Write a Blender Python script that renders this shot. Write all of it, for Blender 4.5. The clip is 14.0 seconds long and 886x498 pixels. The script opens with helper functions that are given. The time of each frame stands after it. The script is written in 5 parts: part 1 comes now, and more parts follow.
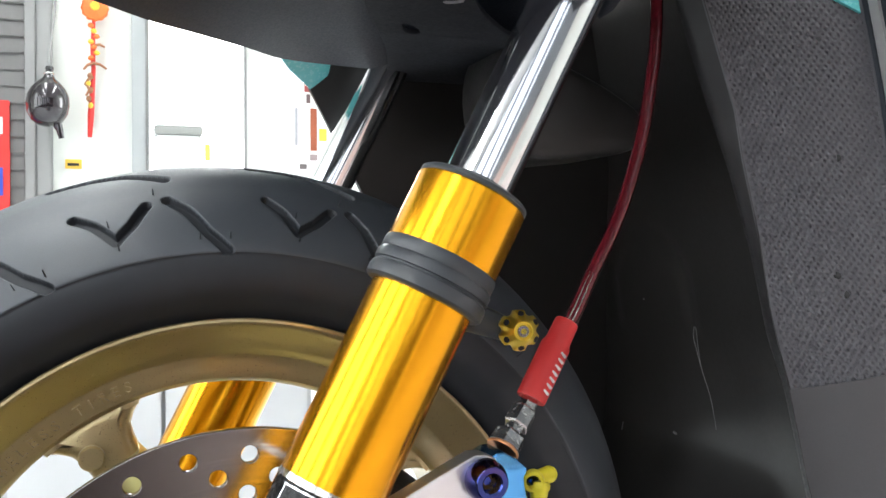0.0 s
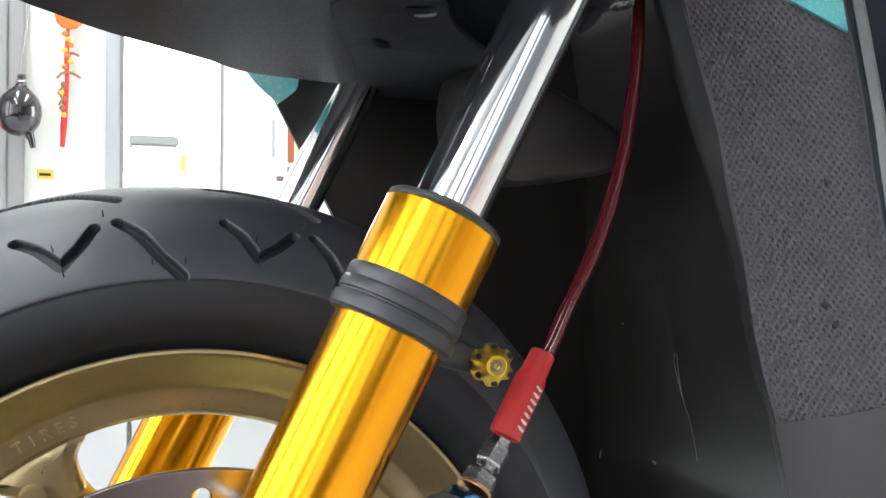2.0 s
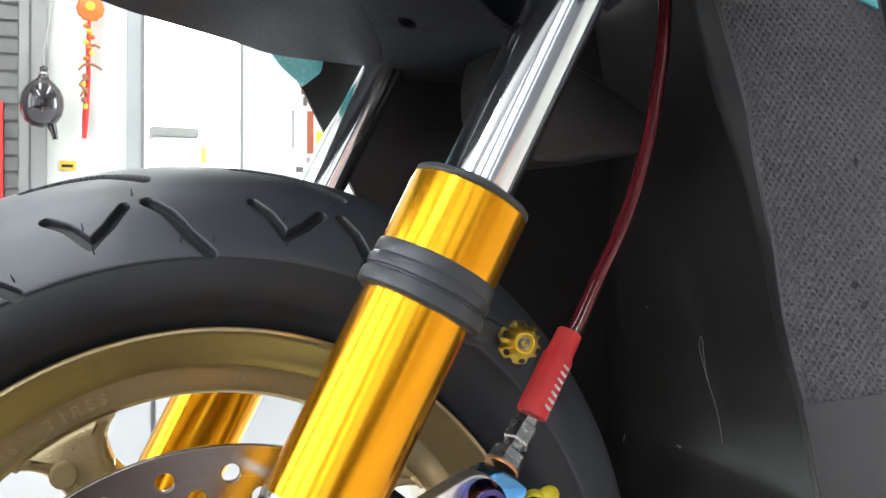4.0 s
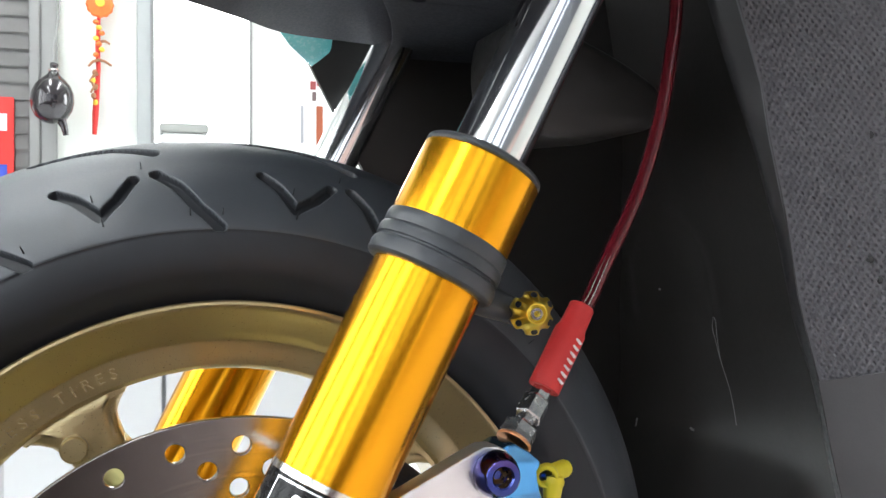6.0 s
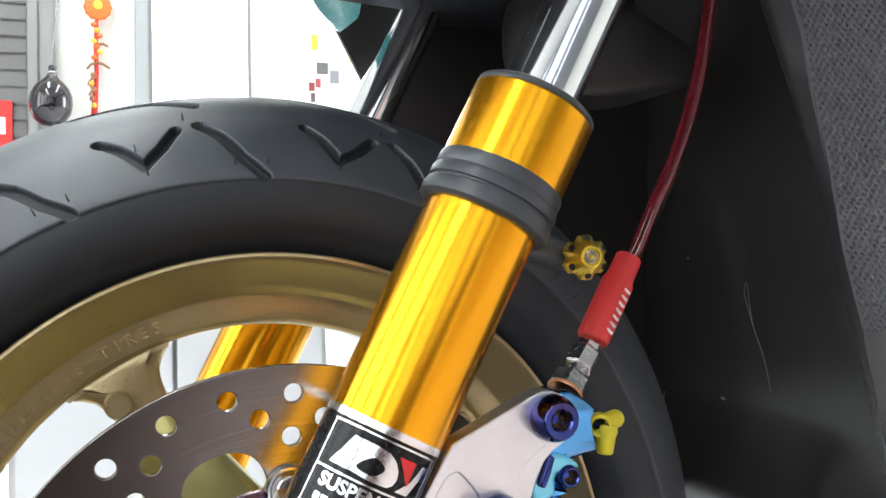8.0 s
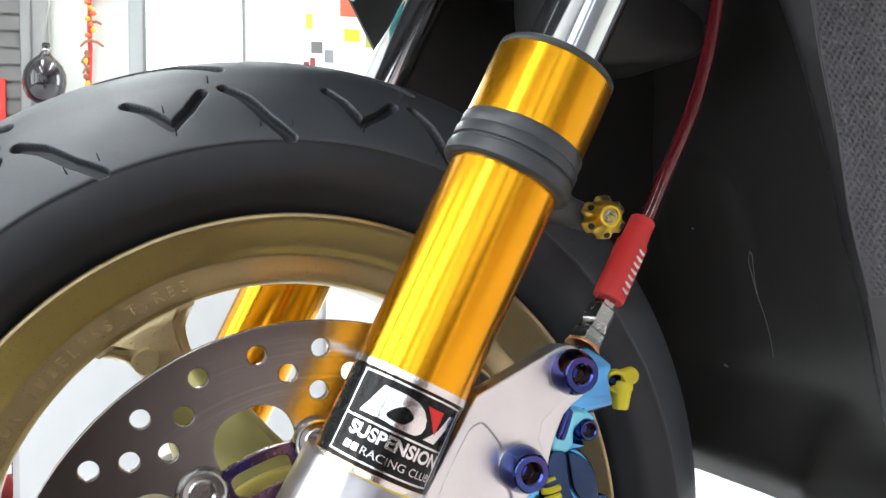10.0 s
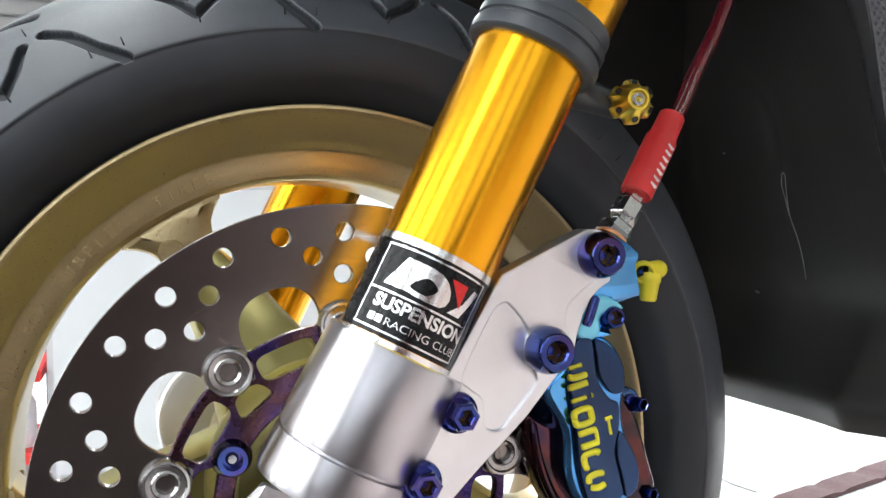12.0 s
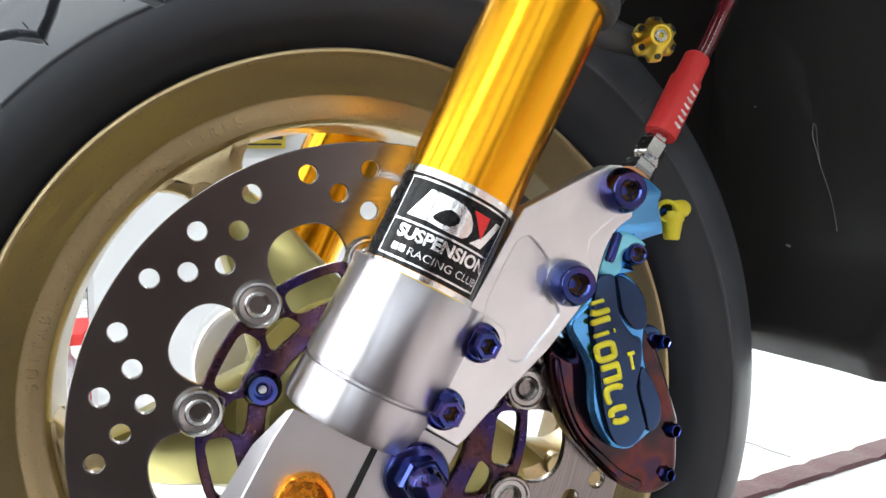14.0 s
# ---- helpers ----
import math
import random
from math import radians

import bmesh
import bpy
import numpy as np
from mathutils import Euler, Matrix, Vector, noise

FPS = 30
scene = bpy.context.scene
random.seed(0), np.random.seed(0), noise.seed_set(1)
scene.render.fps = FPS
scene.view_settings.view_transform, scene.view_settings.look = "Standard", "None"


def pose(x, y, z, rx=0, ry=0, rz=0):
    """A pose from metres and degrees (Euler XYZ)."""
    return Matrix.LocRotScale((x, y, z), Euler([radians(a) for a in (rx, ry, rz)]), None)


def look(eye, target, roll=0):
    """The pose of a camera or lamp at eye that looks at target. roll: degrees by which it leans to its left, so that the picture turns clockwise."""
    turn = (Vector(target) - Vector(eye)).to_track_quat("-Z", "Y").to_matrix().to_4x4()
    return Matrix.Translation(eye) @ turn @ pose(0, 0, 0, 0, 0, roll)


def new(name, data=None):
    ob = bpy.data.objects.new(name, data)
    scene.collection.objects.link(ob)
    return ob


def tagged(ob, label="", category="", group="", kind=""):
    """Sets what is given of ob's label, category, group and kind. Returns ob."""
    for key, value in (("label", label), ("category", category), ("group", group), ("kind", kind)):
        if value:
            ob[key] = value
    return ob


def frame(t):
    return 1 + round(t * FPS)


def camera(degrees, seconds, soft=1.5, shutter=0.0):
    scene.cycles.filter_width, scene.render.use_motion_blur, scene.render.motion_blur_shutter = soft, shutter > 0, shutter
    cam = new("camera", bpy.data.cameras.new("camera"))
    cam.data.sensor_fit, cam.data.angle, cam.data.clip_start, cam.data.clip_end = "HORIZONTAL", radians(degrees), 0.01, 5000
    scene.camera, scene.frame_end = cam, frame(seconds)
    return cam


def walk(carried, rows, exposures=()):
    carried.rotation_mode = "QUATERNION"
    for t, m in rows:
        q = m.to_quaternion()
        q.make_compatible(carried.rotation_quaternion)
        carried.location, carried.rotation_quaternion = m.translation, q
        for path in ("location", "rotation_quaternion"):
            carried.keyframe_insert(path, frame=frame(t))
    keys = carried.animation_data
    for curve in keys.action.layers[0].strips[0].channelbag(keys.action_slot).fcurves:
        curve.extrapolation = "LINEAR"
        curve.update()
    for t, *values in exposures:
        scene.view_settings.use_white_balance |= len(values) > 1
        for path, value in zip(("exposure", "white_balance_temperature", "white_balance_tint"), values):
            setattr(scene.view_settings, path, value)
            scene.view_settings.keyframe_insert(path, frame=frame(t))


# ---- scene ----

# ---------------------------------------------------------------- camera
cam = camera(52.0, 14.0, soft=1.5)
ROWS = [
    (0.0, -0.0567, -0.4290, 0.4680, 89.82, 0.25, -19.95),
    (0.5, -0.0502, -0.4293, 0.4745, 90.23, -0.02, -20.47),
    (1.0, -0.0443, -0.4193, 0.4755, 90.54, -0.43, -21.07),
    (1.5, -0.0404, -0.4111, 0.4762, 90.62, -0.38, -21.37),
    (2.0, -0.0434, -0.4057, 0.4753, 90.59, -0.17, -21.29),
    (2.5, -0.0498, -0.4031, 0.4727, 90.28, -0.23, -20.96),
    (3.0, -0.0489, -0.4037, 0.4726, 90.21, 0.01, -20.51),
    (5.5, -0.0466, -0.4040, 0.4596, 89.87, -0.26, -19.72),
    (6.0, -0.0466, -0.4001, 0.4565, 89.94, 0.11, -19.54),
    (6.5, -0.0526, -0.3928, 0.4474, 90.11, 1.16, -19.96),
    (7.0, -0.0590, -0.3913, 0.4419, 90.40, 0.32, -20.11),
    (7.5, -0.0648, -0.3903, 0.4388, 90.49, 0.63, -19.98),
    (8.0, -0.0685, -0.3860, 0.4293, 90.36, 0.77, -19.89),
    (10.5, -0.0896, -0.3918, 0.4135, 89.09, 0.47, -20.64),
    (11.0, -0.0921, -0.3923, 0.4028, 89.02, 0.32, -20.72),
    (11.5, -0.0850, -0.3925, 0.3898, 88.73, 0.64, -19.82),
    (12.0, -0.0829, -0.3887, 0.3774, 87.94, 0.70, -18.58),
    (12.5, -0.0781, -0.3907, 0.3740, 87.55, 1.06, -17.09),
    (13.0, -0.0791, -0.3941, 0.3634, 87.69, 1.56, -16.55),
    (13.5, -0.0802, -0.3975, 0.3605, 87.50, 0.97, -16.41),
    (14.0, -0.0803, -0.3980, 0.3591, 86.63, 0.95, -16.28),
]
walk(cam, [(t, pose(x, y, z, rx, ry, rz)) for t, x, y, z, rx, ry, rz in ROWS], exposures=[(0.0, 0.34), (8.0, 0.34), (10.5, 0.30), (14.0, 0.30)])

# ---------------------------------------------------------------- world and light
world = bpy.data.worlds.new("world")
scene.world = world
world.use_nodes = True
_n = world.node_tree.nodes
_sky = _n.new("ShaderNodeTexSky")
_sky.sky_type, _sky.sun_disc = "NISHITA", False
_sky.sun_elevation, _sky.sun_rotation = radians(68), radians(160)
world.node_tree.links.new(_sky.outputs[0], _n["Background"].inputs[0])
_n["Background"].inputs[1].default_value = 0.12


def area(name, eye, target, w, h, watts, color=(1, 1, 1)):
    la = bpy.data.lights.new(name, "AREA")
    la.shape, la.size, la.size_y, la.energy, la.color = "RECTANGLE", w, h, watts, color
    ob = new(name, la)
    ob.matrix_world = look(eye, target)
    return ob


sun = bpy.data.lights.new("sun", "SUN")
sun.energy, sun.angle, sun.color = 2.0, radians(0.5), (1, 0.96, 0.9)
new("sun", sun).matrix_world = pose(0, -4, 5, 22, 0, 20)
# daylight through the rear doorway, and an added side lamp that brightens the floor
area("rear_door_daylight", (0.25, 3.5, 1.2), (0.25, 0, 0.6), 0.34, 2.0, 25, (0.97, 0.99, 1))
area("floor_fill_light", (3.55, 2.1, 1.25), (0.8, 1.6, 0.0), 1.1, 2.2, 45, (0.97, 0.99, 1))

# ---------------------------------------------------------------- materials


def mat(name, color, rough=0.5, metal=0.0, var=0.12, scale=30.0, bump=0.0, bscale=400.0, coat=0.0, rvar=0.08, stretch=(1, 1, 1), spec=0.5, emit=0.0, alpha=0.0):
    m = bpy.data.materials.new(name)
    m.use_nodes = True
    nt = m.node_tree
    b = nt.nodes["Principled BSDF"]
    co = nt.nodes.new("ShaderNodeTexCoord")
    mp = nt.nodes.new("ShaderNodeMapping")
    mp.inputs["Scale"].default_value = stretch
    nt.links.new(co.outputs["Object"], mp.inputs[0])
    n1 = nt.nodes.new("ShaderNodeTexNoise")
    n1.inputs["Scale"].default_value, n1.inputs["Detail"].default_value = scale, 5
    n2 = nt.nodes.new("ShaderNodeTexNoise")
    n2.inputs["Scale"].default_value, n2.inputs["Detail"].default_value = bscale, 4
    for n in (n1, n2):
        nt.links.new(mp.outputs[0], n.inputs["Vector"])
    mx = nt.nodes.new("ShaderNodeMix")
    mx.data_type = "RGBA"
    mx.inputs["A"].default_value = (*[c * (1 - var) for c in color], 1)
    mx.inputs["B"].default_value = (*[min(1, c * (1 + var)) for c in color], 1)
    nt.links.new(n1.outputs["Fac"], mx.inputs["Factor"])
    nt.links.new(mx.outputs["Result"], b.inputs["Base Color"])
    mr = nt.nodes.new("ShaderNodeMapRange")
    mr.inputs["From Min"].default_value, mr.inputs["From Max"].default_value = 0.3, 0.7
    mr.inputs["To Min"].default_value, mr.inputs["To Max"].default_value = max(0.02, rough - rvar), min(1, rough + rvar)
    nt.links.new(n2.outputs["Fac"], mr.inputs["Value"])
    nt.links.new(mr.outputs[0], b.inputs["Roughness"])
    b.inputs["Metallic"].default_value = metal
    b.inputs["Specular IOR Level"].default_value = spec
    b.inputs["Coat Weight"].default_value = coat
    b.inputs["Coat Roughness"].default_value = 0.06
    if bump:
        bp = nt.nodes.new("ShaderNodeBump")
        bp.inputs["Strength"].default_value, bp.inputs["Distance"].default_value = bump, 0.001
        nt.links.new(n2.outputs["Fac"], bp.inputs["Height"])
        nt.links.new(bp.outputs[0], b.inputs["Normal"])
    if emit:
        b.inputs["Emission Color"].default_value = (*color, 1)
        b.inputs["Emission Strength"].default_value = emit
    return m


def ramp_mat(name, stops, rough, scale, metal=1.0, rvar=0.05):
    """Heat-tinted metal: the colour drifts over the part."""
    m = mat(name, (0.5, 0.5, 0.5), rough, metal, 0, scale, 0, 300, rvar=rvar)
    nt = m.node_tree
    b = nt.nodes["Principled BSDF"]
    n1 = [n for n in nt.nodes if n.type == "TEX_NOISE"][0]
    n1.inputs["Detail"].default_value = 1.5
    r = nt.nodes.new("ShaderNodeValToRGB")
    while len(r.color_ramp.elements) < len(stops):
        r.color_ramp.elements.new(0.5)
    for e, (p, c) in zip(r.color_ramp.elements, stops):
        e.position, e.color = p, (*c, 1)
    nt.links.new(n1.outputs["Fac"], r.inputs[0])
    nt.links.new(r.outputs[0], b.inputs["Base Color"])
    return m


def brushed(m, amount, lines=0.0, count=(900, 2)):
    """Turned or ground metal: gloss drawn out across fine machining lines that follow the UV map."""
    nt = m.node_tree
    b = nt.nodes["Principled BSDF"]
    tg = nt.nodes.new("ShaderNodeTangent")
    tg.direction_type = "UV_MAP"
    nt.links.new(tg.outputs[0], b.inputs["Tangent"])
    b.inputs["Anisotropic"].default_value = amount
    if lines:
        uv = nt.nodes.new("ShaderNodeUVMap")
        mp = nt.nodes.new("ShaderNodeMapping")
        mp.inputs["Scale"].default_value = (*count, 1)
        no = nt.nodes.new("ShaderNodeTexNoise")
        no.inputs["Scale"].default_value, no.inputs["Detail"].default_value = 1.0, 3
        nt.links.new(uv.outputs[0], mp.inputs[0])
        nt.links.new(mp.outputs[0], no.inputs["Vector"])
        bp = nt.nodes.new("ShaderNodeBump")
        bp.inputs["Strength"].default_value, bp.inputs["Distance"].default_value = lines, 0.0002
        nt.links.new(no.outputs["Fac"], bp.inputs["Height"])
        nt.links.new(bp.outputs[0], b.inputs["Normal"])
    return m


GOLD = mat("gold_anodised", (0.92, 0.410, 0.014), 0.22, 0.92, 0.0, 8, 0, 60, rvar=0)
BRIGHT_STEEL = mat("bright_steel", (0.72, 0.71, 0.70), 0.22, 1.0, 0.08, 80)
GOLD_KNOB = mat("gold_knob", (1.0, 0.70, 0.10), 0.36, 1.0, 0.1, 60)
CHROME = mat("chrome", (0.90, 0.91, 0.93), 0.11, 1.0, 0.03, 10, rvar=0.0)
STEEL = mat("steel", (0.42, 0.41, 0.405), 0.24, 1.0, 0.05, 30, 0, 40, rvar=0)
ROTOR = mat("rotor_steel", (0.225, 0.206, 0.200), 0.20, 1.0, 0.10, 12, 0, 60, rvar=0)
ALU = mat("machined_aluminium", (0.59, 0.57, 0.60), 0.32, 1.0, 0.05, 12, 0, 40, rvar=0)
ALU_PLATE = mat("blasted_aluminium", (0.80, 0.80, 0.82), 0.38, 1.0, 0.10, 45, 0.02, 2500, rvar=0.06)
FOOT_ALU = mat("cast_aluminium", (0.56, 0.54, 0.555), 0.45, 1.0, 0.10, 45, 0.02, 2500, rvar=0.06)
BLUE_TI = ramp_mat("blue_titanium", [(0.3, (0.020, 0.045, 0.17)), (0.5, (0.028, 0.042, 0.22)), (0.62, (0.060, 0.036, 0.17)), (0.75, (0.025, 0.12, 0.34))], 0.16, 60)
SOCKET = mat("socket_brown_reflection", (0.22, 0.12, 0.035), 0.3, 1.0, 0.3, 300)
CARRIER = ramp_mat("carrier_titanium", [(0.3, (0.045, 0.024, 0.045)), (0.46, (0.034, 0.024, 0.105)), (0.56, (0.070, 0.032, 0.034)), (0.72, (0.036, 0.026, 0.095))], 0.28, 26)
# one blue anodising in dark and light tones for its shaded and lit faces
CALIPER = ramp_mat("caliper_blue", [(0.3, (0.009, 0.026, 0.075)), (0.5, (0.015, 0.046, 0.125)), (0.7, (0.030, 0.10, 0.23))], 0.17, 18)
CALIPER_CYAN = ramp_mat("caliper_cyan", [(0.3, (0.16, 0.62, 0.86)), (0.55, (0.26, 0.76, 0.95)), (0.75, (0.12, 0.48, 0.78))], 0.18, 18, metal=0.45)
CALIPER_MID = ramp_mat("caliper_light_blue", [(0.3, (0.06, 0.24, 0.58)), (0.5, (0.10, 0.40, 0.80)), (0.7, (0.07, 0.30, 0.70))], 0.16, 22)
CALIPER_RED = ramp_mat("caliper_bronze", [(0.34, (0.014, 0.010, 0.016)), (0.48, (0.040, 0.014, 0.018)), (0.60, (0.10, 0.020, 0.016)), (0.70, (0.035, 0.014, 0.045))], 0.13, 60)
HUB_GOLD = mat("hub_gold_paint", (0.43, 0.385, 0.155), 0.33, 0.85, 0.04, 20, 0, 200, rvar=0.0)
RIM = mat("rim_gold_paint", (0.50, 0.39, 0.205), 0.31, 0.75, 0.06, 20, 0, 1200, rvar=0.04, coat=0.25)
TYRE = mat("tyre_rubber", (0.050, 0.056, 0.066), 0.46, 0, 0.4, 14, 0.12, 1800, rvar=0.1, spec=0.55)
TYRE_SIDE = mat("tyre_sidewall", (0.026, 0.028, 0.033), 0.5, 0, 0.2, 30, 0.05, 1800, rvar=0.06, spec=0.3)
BLACK = mat("black_rubber", (0.046, 0.050, 0.057), 0.36, 0, 0.2, 60, 0.05, 900)
BLACK_PLASTIC = mat("black_plastic", (0.016, 0.0205, 0.032), 0.5, 0, 0.3, 14, 0.06, 700, rvar=0.12)
INNER = mat("inner_fender_plastic", (0.0200, 0.0190, 0.0185), 0.38, 0, 0.25, 8, 0, 260, rvar=0.04, spec=0.38)
EDGE_PLASTIC = mat("edge_plastic", (0.021, 0.0205, 0.0225), 0.42, 0, 0.15, 12, spec=0.35)
DUSTY = mat("dusty_plastic", (0.019, 0.022, 0.028), 0.7, 0, 0.45, 40, 0.15, 500, spec=0.2)
GREY_TRIM = mat("grey_trim", (0.26, 0.26, 0.265), 0.4, 0, 0.1, 40)
TEAL = mat("teal_paint", (0.12, 0.54, 0.55), 0.25, 0, 0.06, 20, coat=0.6)
RED_SLEEVE = mat("red_sleeve", (0.62, 0.03, 0.03), 0.45, 0, 0.08, 60, 0.05, 900)
RED_HOSE = mat("red_hose", (0.115, 0.009, 0.015), 0.18, 0.1, 0.35, 300, 0.1, 800, coat=0.5)
COPPER = mat("copper_washer", (0.7, 0.33, 0.16), 0.35, 1.0, 0.1, 60)
ORANGE = mat("orange_anodised", (0.9, 0.33, 0.03), 0.25, 1.0, 0.05, 30)
YELLOW = mat("yellow_rubber", (0.72, 0.6, 0.03), 0.5, 0, 0.1, 60, 0.1, 500)
YELLOW_PAINT = mat("yellow_paint", (0.75, 0.68, 0.03), 0.4, 0, 0.06, 60)
DECAL_BLACK = mat("decal_black", (0.005, 0.005, 0.006), 0.25, 0, 0.1, 60, spec=0.25)
DECAL_SILVER = mat("decal_silver", (0.80, 0.79, 0.79), 0.2, 1.0, 0.05, 60)
DECAL_RED = mat("decal_red", (0.65, 0.02, 0.02), 0.2, 0.3, 0.1, 60)
WHITE_INK = mat("white_ink", (0.75, 0.72, 0.72), 0.5, 0, 0.05, 60)
for tinted in (BLUE_TI, CALIPER, CALIPER_MID, CALIPER_RED):
    tinted.node_tree.nodes["Principled BSDF"].inputs["Coat Weight"].default_value = 0.5
brushed(GOLD, 0.6)
brushed(ALU, 0.9, 0.003, (1500, 0.3))
brushed(STEEL, 0.5)
brushed(ROTOR, 0.85)


def ground_rings(m, strength, tone):
    """Fine grinding rings round the axle, in relief and in tone."""
    nt = m.node_tree
    b = nt.nodes["Principled BSDF"]
    for n in nt.nodes:
        if n.type == "TANGENT":
            n.direction_type, n.axis = "RADIAL", "Y"
    co = nt.nodes.new("ShaderNodeTexCoord")
    flatten = nt.nodes.new("ShaderNodeVectorMath")
    flatten.operation = "MULTIPLY_ADD"
    flatten.inputs[1].default_value = (1, 0, 1)
    flatten.inputs[2].default_value = (0, 0, -0.128)
    size = nt.nodes.new("ShaderNodeVectorMath")
    size.operation = "LENGTH"
    nt.links.new(co.outputs["Object"], flatten.inputs[0])
    nt.links.new(flatten.outputs[0], size.inputs[0])
    no = nt.nodes.new("ShaderNodeTexNoise")
    no.noise_dimensions = "1D"
    no.inputs["Scale"].default_value, no.inputs["Detail"].default_value = 700, 4
    nt.links.new(size.outputs["Value"], no.inputs["W"])
    bp = nt.nodes.new("ShaderNodeBump")
    bp.inputs["Strength"].default_value, bp.inputs["Distance"].default_value = strength, 0.0002
    nt.links.new(no.outputs["Fac"], bp.inputs["Height"])
    nt.links.new(bp.outputs[0], b.inputs["Normal"])
    old = b.inputs["Base Color"].links[0].from_socket
    mr = nt.nodes.new("ShaderNodeMapRange")
    mr.inputs["From Min"].default_value, mr.inputs["From Max"].default_value = 0.3, 0.7
    mr.inputs["To Min"].default_value, mr.inputs["To Max"].default_value = 1 - tone, 1 + tone
    nt.links.new(no.outputs["Fac"], mr.inputs["Value"])
    sc = nt.nodes.new("ShaderNodeVectorMath")
    sc.operation = "SCALE"
    nt.links.new(old, sc.inputs[0])
    nt.links.new(mr.outputs[0], sc.inputs["Scale"])
    nt.links.new(sc.outputs[0], b.inputs["Base Color"])


ground_rings(ROTOR, 0.04, 0.13)
# near black for print and dirt, and for shade painted into recesses
DARK = mat("black_and_recess_shade", (0.01, 0.01, 0.01), 0.6, 0, 0.1, 60)
WALL = mat("wall_paint", (0.66, 0.68, 0.64), 0.6, 0, 0.05, 3, 0.05, 90)
FLOOR = mat("floor_paint", (0.74, 0.76, 0.77), 0.3, 0, 0.07, 4, 0.03, 60, rvar=0.1)
CEIL = mat("ceiling_paint", (0.7, 0.7, 0.69), 0.8, 0, 0.05, 3)
SHUTTER = mat("shutter_steel", (0.19, 0.185, 0.18), 0.4, 0.6, 0.25, 5, 0.05, 60)
POST = mat("grey_post", (0.27, 0.27, 0.265), 0.45, 0.3, 0.12, 6)
DOOR_ALU = mat("door_frame_aluminium", (0.42, 0.44, 0.44), 0.4, 0.5, 0.08, 8)
RED = mat("red_paint", (0.62, 0.03, 0.025), 0.5, 0, 0.1, 20)
ORN_ORANGE = mat("orange_paper", (0.8, 0.16, 0.03), 0.6, 0, 0.15, 60)
BALL = mat("dark_glossy_ball", (0.02, 0.016, 0.02), 0.08, 0.3, 0.3, 12, coat=0.8)
BOX_WHITE = mat("white_panel", (0.62, 0.63, 0.64), 0.5, 0, 0.05, 6)
DADO_PINK = mat("pale_reflection_wall", (0.66, 0.49, 0.44), 0.7, 0, 0.08, 3, spec=0.2)
DADO = mat("dark_reflection_wall", (0.12, 0.075, 0.07), 0.8, 0, 0.15, 3, spec=0.2)
FLOOR_BROWN = mat("brown_floor", (0.05, 0.038, 0.036), 0.9, 0, 0.2, 4, spec=0.08)
FLOOR_PINK = mat("pink_reflected_floor", (0.72, 0.62, 0.60), 0.8, 0, 0.15, 5, spec=0.1)
WALL_DIM = mat("grey_wall_paint", (0.17, 0.18, 0.20), 0.6, 0, 0.08, 3)
BACKDROP = mat("daylight_backdrop", (0.95, 0.985, 1), 1, 0, 0, 1, emit=4.5)
STREET = mat("shaded_street_backdrop", (0.93, 0.97, 1), 1, 0, 0, 1, emit=0.9)
TUBE = mat("fill_lamp_diffuser", (0.95, 0.99, 1), 0.5, 0, 0, 1, emit=22)
MAROON = mat("maroon_strip", (0.10, 0.03, 0.04), 0.5, 0, 0.3, 60, 0.2, 200)


DIMPLED = mat("dimpled_plastic", (0.086, 0.084, 0.094), 0.5, 0, 0.15, 20, 0.1, 1500, spec=0.4)
LOWER_GREY = mat("grey_plastic", (0.068, 0.066, 0.070), 0.5, 0, 0.15, 12, 0.12, 900, rvar=0.1, spec=0.4)

# ---------------------------------------------------------------- mesh helpers
AX = 0.255  # height of the wheel axle; shapes below are measured from the axle, on the face of the brake disc
BASE = {}


def thing(name, base, label, category, group="", kind=""):
    ob = new(name)
    ob.location = (base[0], base[1], base[2] + AX)
    BASE[ob.name] = Vector(base)
    return tagged(ob, label, category, group, kind)


def finish(me, m, angle=35, planar=False):
    me.materials.append(m)
    me.set_sharp_from_angle(angle=radians(angle))
    for p in me.polygons:
        p.use_smooth = not (planar and abs(p.normal.y) > 0.98)


def part(name, bm, m, parent=None, label="", angle=35, planar=False):
    """One mesh under a thing or under a part."""
    base = BASE[parent.name] if parent else Vector((0, 0, 0))
    bmesh.ops.translate(bm, verts=bm.verts, vec=-base)
    me = bpy.data.meshes.new(name)
    bm.to_mesh(me)
    bm.free()
    finish(me, m, angle, planar)
    ob = new(name, me)
    if parent:
        ob.parent = parent
    else:
        ob.location = (0, 0, AX)
    BASE[ob.name] = base
    return tagged(ob, label)


def frame_of(d):
    d = Vector(d).normalized()
    ref = Vector((0, 0, 1)) if abs(d.z) < 0.9 else Vector((1, 0, 0))
    a = d.cross(ref).normalized()
    return a, d.cross(a).normalized(), d


